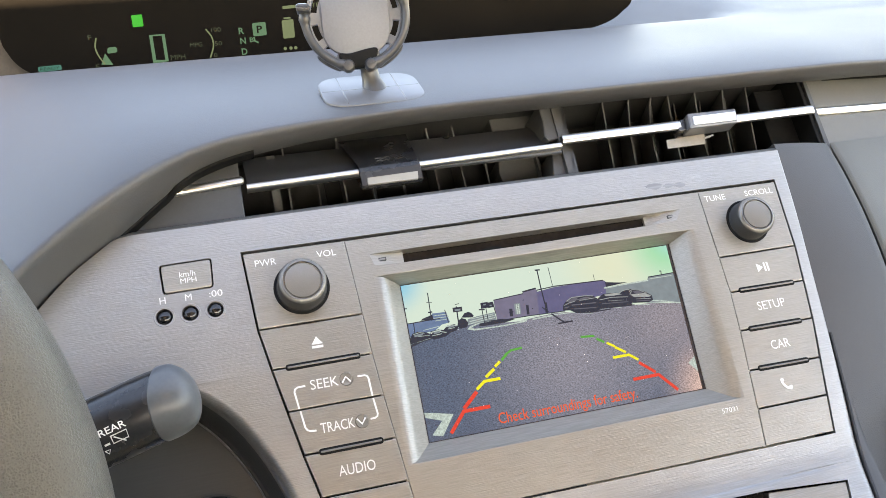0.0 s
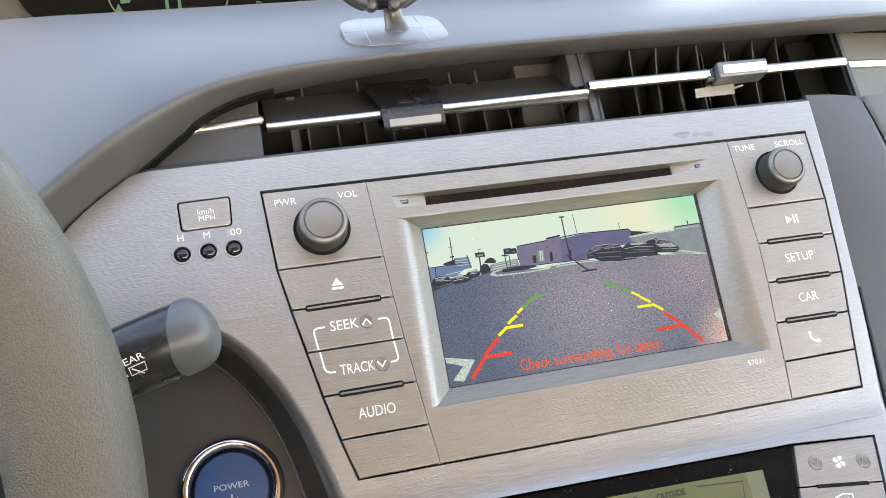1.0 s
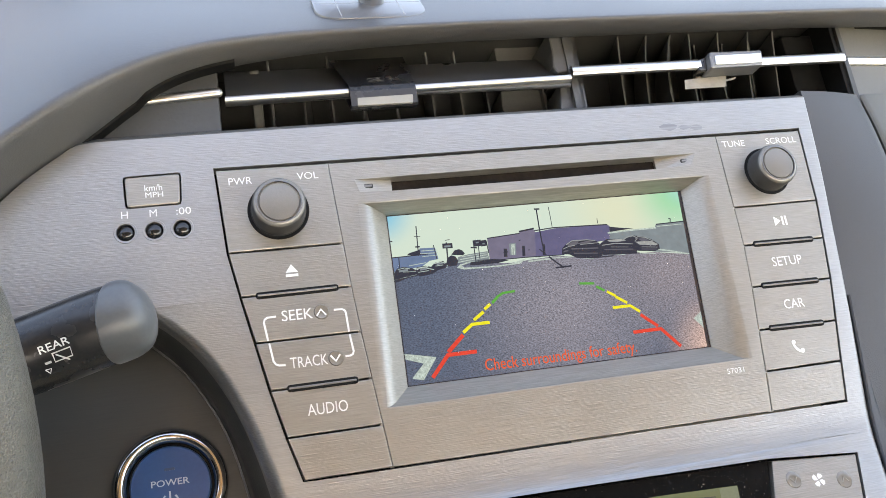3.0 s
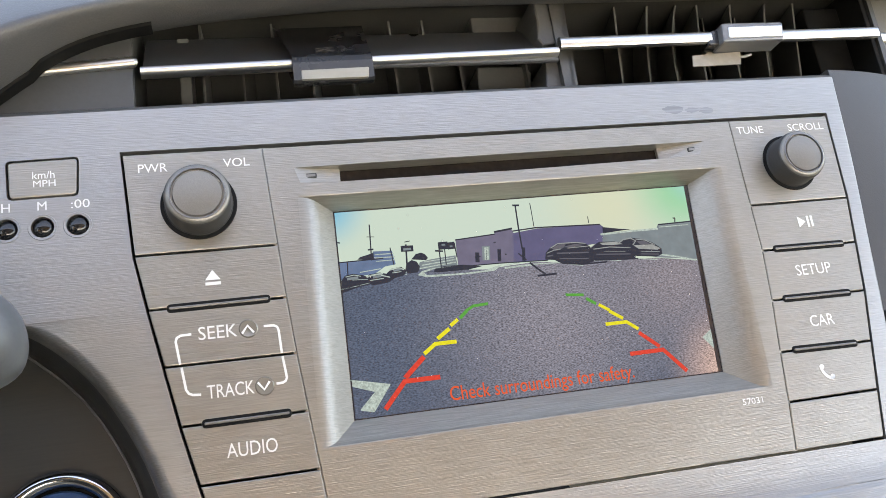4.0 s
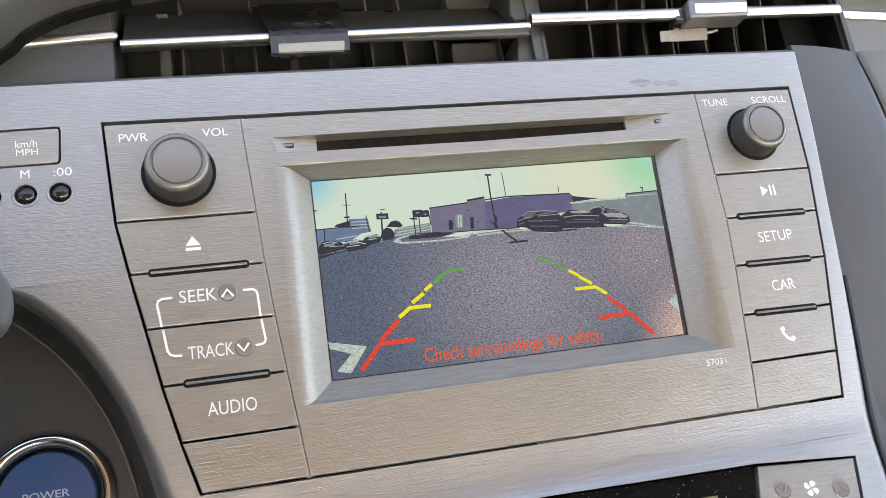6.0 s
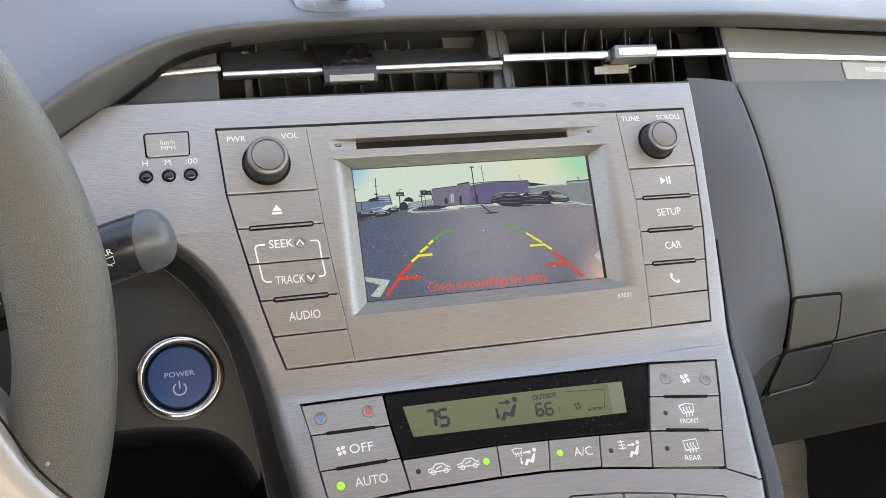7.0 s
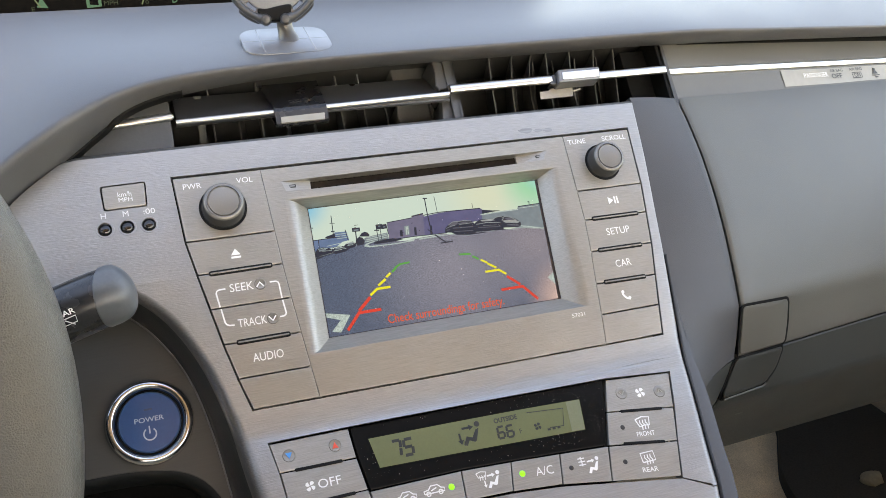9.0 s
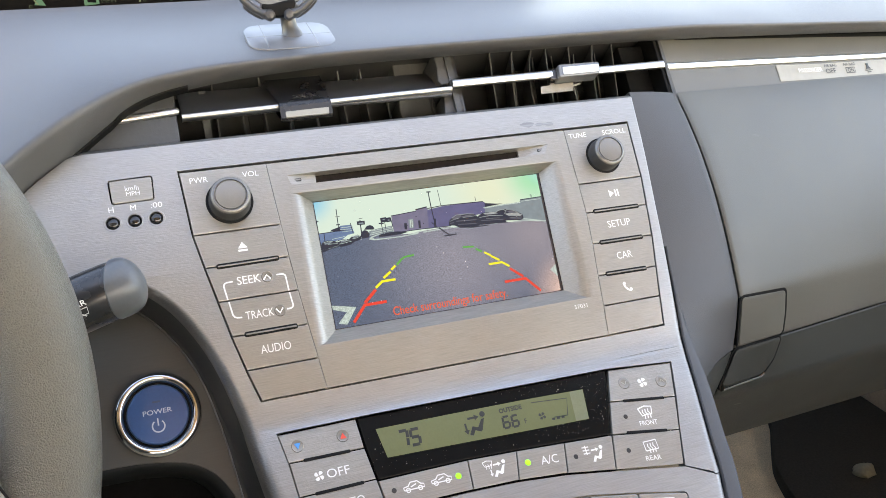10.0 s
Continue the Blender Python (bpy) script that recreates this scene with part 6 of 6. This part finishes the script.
shown(ribbon(spline([(-131.4, 963.4), (-127.4, 957), (-126.8, 949), (-130.6, 939.5)], 5), 1.2, Q), C_DIM2)
shown(prism(rounded([(-92.4, 954.4), (-80.8, 954.8), (-80.8, 966), (-92.4, 965.6)], 1.2, 2), Q - 0.1, Q))
shown(lettering("P", -86.6, 960.2, 6, Q - 0.3, 4.6, bold=0.02), GLASS)
shown(ribbon([(-92, 954), (-91.6, 950.6), (-88.6, 949)], 1.4, Q))
shown(prism(rounded([(-67, 950.6), (-56.8, 951), (-56.8, 966.6), (-67, 966.2)], 1.2, 2), Q - 0.1, Q), C_DIM2)
shown(prism([(-65, 967), (-59, 967.2), (-59, 968.6), (-65, 968.4)], Q - 0.1, Q), C_DIM2)
for x in (-66.4, -61.4, -57.2):
    shown(prism(disc(x, 942.2, 1.5, 10), Q - 0.1, Q), C_DIM2)
shown(lettering("SYSTEM", -39, 977.1, 3.6, Q, 21), C_DIM2)
shown(prism([(-65, 975.4), (-50.4, 975.8), (-50.4, 978.4), (-65, 978)], Q - 0.1, Q), C_DIM2)

# ---- phone mount ----
mount = thing("phone_mount", "grey phone mount with a ring cradle on an adhesive plate", "phone mount", from_world(-0.061, 0.083, 0.953))
up = Vector((0, math.sin(radians(-13)), math.cos(radians(-13))))
along = Vector((0, math.cos(radians(13)), math.sin(radians(13))))
base = Vector((-59.8, 95.4, 951.8))


def on_plate(pts, h0, h1, bevel):
    bm = prism([(x, w) for x, w in pts], -h1, -h0, bevel)
    for v in bm.verts:
        v.co = base + Vector((v.co.x, 0, 0)) + along * v.co.z + up * (-v.co.y)
    return car(bm)


plate = part("plate", on_plate(rounded([(-25.4, -20), (24.6, -20), (24.6, 18.6), (-25.4, 18.6)], 13, 8), 0, 1.6, 0.5), PLATE, mount, "smooth grey plate with score lines", smooth=True)
for x in (-14.8, 13.4):
    part("score_line", on_plate([(x - 0.25, -18.4), (x + 0.25, -18.4), (x + 0.25, 17.4), (x - 0.25, 17.4)], 1.55, 1.64, 0), KNOB, plate)
part("score_line", on_plate([(-24.6, -0.5), (23.8, -0.5), (23.8, -0.1), (-24.6, -0.1)], 1.55, 1.64, 0), KNOB, plate)
part("pad", on_plate(rounded([(-24.6, -18.6), (23.8, -18.6), (23.8, 17.6), (-24.6, 17.6)], 13, 8), -2.6, 0.1, 0), BLACK, mount, "black adhesive pad")
part("stem", car(tube([(-58.0, 97, 950), (-58.2, 97.5, 954), (-59, 98, 957), (-60, 98, 963), (-61, 97, 973)], [7.4, 5.8, 4.7, 4.2, 3.9], 20)), MOUNT, mount, smooth=True)
CX, CZ, CY = -64.5, 988.0, 98
tiltm = Matrix.Translation((CX, CY, CZ)) @ Euler((radians(-12), 0, radians(-8))).to_matrix().to_4x4()


def turned(bm):
    bmesh.ops.transform(bm, matrix=tiltm, verts=bm.verts)
    return car(bm)


def arc(r, a0, a1, y, n=20):
    return [(r * math.cos(radians(a0 + (a1 - a0) * k / n)), y, r * math.sin(radians(a0 + (a1 - a0) * k / n))) for k in range(n + 1)]


def slot(a0, a1):
    """A curved opening between the face and the ring."""
    return [(x, z) for x, y, z in arc(21.6, a0, a1, 0, 6) + arc(18.6, a1, a0, 0, 6)]


body = holed(rounded([(-22.4, -20), (22.4, -20), (22.4, 22), (-22.4, 22)], 16, 8), [slot(-60, -42), slot(-30, -8), slot(8, 30), slot(222, 240), slot(188, 210), slot(150, 172)], 4.5)
part("body", turned(body), MOUNT_PAD, mount, "grey cradle body with slots", smooth=True)
part("pad_face", turned(prism(rounded([(-16.5, -18.5), (16.5, -18.5), (16.5, 20), (-16.5, 20)], 14, 8), -1.6, 1.5, 0.8)), MOUNT_PAD, mount, "light grey face", smooth=True)
part("hub", turned(prism(rounded([(-8.4, -24.5), (7.4, -25), (10, -15.4), (4, -16), (-5, -18), (-10, -17)], 2.5, 3), -3.6, 8, 1)), BLACK, mount, "black hinge block")
for a0, a1, tip in ((-103, -187, 3), (-77, 25, 13)):
    arm = part("arm", turned(tube(arc(24.4, a0, a1, -2.5), [2.6, 2.9, 2.7] + [2.1] * 14 + [2.3, 2.9, 2.6, 2.0], 14, 1.5)), MOUNT, mount, "curved cradle arm", smooth=True)
    part("guard", turned(tube(arc(25.6, a0 + (a1 - a0) * 0.06, a0 + (a1 - a0) * 0.42, 1.5, 10), [1.2] + [2.0] * 9 + [1.4], 10)), MOUNT, arm, smooth=True)
    e = arc(24.4, a0, a0, -3, 1)[0]
    part("knuckle", turned(lathe([(0.01, -7.4), (2.2, -7.0), (3.1, -5.2), (3.3, -2), (3.1, 2), (0.01, 2.2)], e[0], e[2], 16)), MOUNT, arm, "rounded arm end", smooth=True)
    e = arc(24.4, a1, a1, -3, 1)[0]
    s = -1 if e[0] < 0 else 1
    part("hook", turned(prism(rounded([(e[0] - 3.4, e[2] - 1), (e[0] + 3.4, e[2] - 1), (e[0] + 3.6 + s, e[2] + tip), (e[0] - 2.8 + s, e[2] + tip)], 1.6, 3), -11, 1, 1.2)), MOUNT, arm, "upright gripping hook", smooth=True)

# ---- steering wheel ----
WC, WT, WR = Vector((-365, -110.1, -64.4)), radians(13.78), 172
W1, W2 = Vector((1, 0, 0)), Vector((0, -math.sin(WT), math.cos(WT)))
W3 = W1.cross(W2)
wheel = thing("steering_wheel", "grey leather steering wheel with a silver spoke", "steering wheel", tuple(WC))


def on_wheel(a, b, h=0.0):
    return tuple(WC + W1 * a + W2 * b + W3 * h)


bm = bmesh.new()
rings = []
N, M = 160, 32
for i in range(N):
    t = 2 * math.pi * i / N
    c, s = math.cos(t), math.sin(t)
    thick = 1 + 0.10 * math.exp(-((((math.degrees(t) + 180) % 360 - 180) - 12) / 16) ** 2)
    lug = math.exp(-((((math.degrees(t) + 180) % 360 - 180) + 17) / 9) ** 2)
    ring = []
    for k in range(M):
        q = 2 * math.pi * k / M
        r = 14.6 * thick
        cq, sq = math.cos(q), math.sin(q)
        dr, dh = r * 1.03 * math.copysign(abs(cq) ** 0.86, cq), r * 1.05 * math.copysign(abs(sq) ** 0.86, sq)
        dr -= 5.5 * lug * max(0.0, -cq)
        ring.append(bm.verts.new(on_wheel((WR + dr) * c, (WR + dr) * s, dh)))
    rings.append(ring)
for i in range(N):
    for k in range(M):
        a, b = rings[i], rings[(i + 1) % N]
        bm.faces.new((a[k], a[(k + 1) % M], b[(k + 1) % M], b[k]))
part("rim", bm, WHEEL, wheel, "grey grained leather rim", smooth=True)
spoke = [(20, 45), (134, 10.5), (153, -18.5), (162.5, -36), (179, -55.5), (170.5, -79.5), (154, -108), (133, -133), (20, -120)]
bm = bmesh.new()
outline_s = rounded(spoke, 4, 4)
levels = []
for d, h in ((0, -12), (0, 6), (0.6, 11), (2, 15), (4.5, 17.5), (8, 18.6)):
    levels.append([on_wheel(x, z, h) for x, z in inset(outline_s, d)])
sheet([row + row[:1] for row in levels], bm)
bm.faces.new([bm.verts.new(p) for p in levels[-1]])
bmesh.ops.remove_doubles(bm, verts=bm.verts, dist=0.01)
part("spoke", bm, SPOKE, wheel, "champagne silver spoke cover", smooth=True)
bm = lathe([(0.8, 0.2), (0.65, -0.2), (0.3, -0.35), (0, -0.38)], 0, 0, 12)
for v in bm.verts:
    v.co = Vector((-198.9, -155.2, 840.6)) + Vector((1, 0, 0)) * v.co.x + Vector((0, 0.41, 0.91)) * v.co.z + Vector((-0.06, -0.91, 0.41)) * -v.co.y
part("speck", car(bm), LABEL, wheel, "small pale worn speck", smooth=True)
part("seam", tube([on_wheel(x, z, 15.2) for x, z in spline([(134, 10.5), (153, -18.5), (162.5, -36), (179, -55.5)], 5)], 0.45, 8), BLACK, wheel, "dark seam between leather and spoke")
bm = bmesh.new()
hub = [[on_wheel(r * math.cos(t), r * 0.9 * math.sin(t) - 8, h) for t in (2 * math.pi * k / 48 for k in range(49))] for r, h in ((78, -20), (80, 10), (76, 24), (64, 30), (30, 33), (0.5, 34))]
part("hub", sheet(hub, bm), WHEEL, wheel, "grey airbag cover", smooth=True)

# ---- stalks ----
column = thing("steering_column", "dark steering column shroud", "steering column", (-365, 0, -50))
part("shroud", tube([(-365, 90, -60), (-365, 20, -52), (-365, -40, -56)], [92, 88, 80], 28), LEVER, column, smooth=True)
wiper = thing("wiper_stalk", "black wiper stalk with a domed end and white rear wiper print", "stalk", (-175, -30, -8))
axis = [(-300, -14, -42), (-200.4, -27.8, -15.1), (-199.9, -27.9, -15.0), (-190, -29, -12.4), (-180, -30, -9.6), (-173, -30.6, -7.8), (-168.4, -31.0, -6.75), (-166.4, -31.2, -6.3)]
lever = part("lever", tube(axis, [10.5, 12.0, 12.9, 13.1, 13.2, 13.2, 13.0, 12.2], 32), STALK, wiper, "smooth black lever", smooth=True)
root, tip = Vector((-170.6, -30.8, -7.25)), Vector((-157.2, -31.95, -4.3))
shares = [0, 0.04, 0.1, 0.2, 0.32, 0.44, 0.56, 0.67, 0.77, 0.85, 0.91, 0.96, 0.99, 1.0]
bm = tube([tuple(root + (tip - root) * q) for q in shares], [13.1 if q == 0 else max(0.4, 13.65 * (1 - max(0.0, (q - 0.1) / 0.9) ** 2.7) ** 0.5) for q in shares], 40)
run = (tip - root).normalized()
for v in bm.verts:
    w = v.co - root
    near = 1 - min(1.0, max(0.0, w.dot(run) / 9))
    w -= run * w.dot(run)
    v.co += run * near * (0.24 * w.z + 0.22 * w.y)
part("end_cap", bm, DOME, lever, "scuffed grey domed end", smooth=True)
d = (Vector(axis[4]) - Vector(axis[2])).normalized()
side = d.cross(Vector((0, -1, 0))).normalized()
out = side.cross(d).normalized()


def on_lever(bm, at, turn, lift=13.2):
    """Wraps print drawn about x = z = 0 round the lever."""
    for v in bm.verts:
        a = v.co.z / lift + radians(turn)
        rad = lift + 0.15
        v.co = Vector(at) + d * v.co.x - side * rad * math.sin(a) * -1 * -1 + out * rad * math.cos(a)
    return bm


bm = lettering("REAR", 0, 0, 2.5, 0, 9.6, bold=0.01)
ribbon([(-1.4, -2.3), (4.2, -2.3), (3.8, -5.2), (-1.6, -5.2), (-1.4, -2.1)], 0.45, 0, bm)
ribbon([(-0.6, -2.9), (2.6, -6.2)], 0.5, 0, bm)
ribbon([(-4.6, -4.6), (-2.6, -4.6)], 0.8, 0, bm)
ribbon([(-5.4, -6.6), (-3.6, -6.8), (-4.6, -8.4), (-5.4, -6.6)], 0.4, 0, bm)
part("print", on_lever(bm, (-186.8, -29.3, -11.5), -14), PRINT, wiper)
cruise = thing("cruise_stalk", "black cruise control stalk with pale symbols and a grey rim", "stalk", (-232, -39, -12))
cr = part("lever", prism(rounded([(-300, -34), (-247, -3), (-235, 9.6), (-227, 9.4), (-219, -4), (-219, -18), (-246, -24), (-300, -50)], 3, 4), -39, -19, 2.5), LEVER, cruise, "black lever end", smooth=True)
part("bright_edge", tube([(-250, -39.6, -5), (-246, -40, -1.2), (-236, -40.4, 9.6), (-233, -40.5, 11), (-228, -40.5, 10.6), (-225, -40, 7), (-221, -39, 0)], [0.5, 0.9, 1.2, 1.3, 1.4, 1.2, 0.6], 10), DOME, cr, "grey tube along the lever's upper edge", smooth=True)
A0 = -39.1
for words, x, z, w in (("RES", -239.6, -1.8, 7.0), ("SET", -230.4, -14.0, 8.6)):
    part("print", lettering(words, x, z, 3.0, A0, w, turn=34), PRINT, cr)
part("print", ribbon([(-233.6 + 2.4 * math.cos(radians(q)), -5.8 + 2.4 * math.sin(radians(q))) for q in range(60, 380, 20)], 0.6, A0), PRINT, cr)
for x, z, up in ((-234.6, 1.6, 1), (-229, -1.9, 1), (-226, -9.2, -1)):
    part("print", prism([(x - 1.5, z - 1.0 * up), (x + 1.3, z - 0.6 * up), (x - 0.5, z + 1.6 * up)], A0 - 0.15, A0), PRINT, cr)
part("print", ribbon([(-236.4, -19), (-234.4, -17.8)], 0.6, A0), PRINT, cr)
lower = part("lower_lever", prism(rounded([(-300, -46), (-246, -26), (-222, -18.6), (-218.4, -21), (-217.6, -34), (-246, -42), (-300, -58)], 3, 3), -37, -17, 2.5), LEVER, cruise, "black switch below the lever", smooth=True)
for words, x, z, h, w in (("INT", -225.6, -22.8, 1.8, 3.4), ("LO", -224.6, -26.6, 1.8, 2.6), ("HI", -223.6, -30.4, 1.8, 2.2)):
    part("print", lettering(words, x, z, h, -37.1, w, turn=20), PRINT, lower)
part("print", ribbon([(-228.5, -24.4), (-227, -31)], 0.5, -37.1), PRINT, lower)
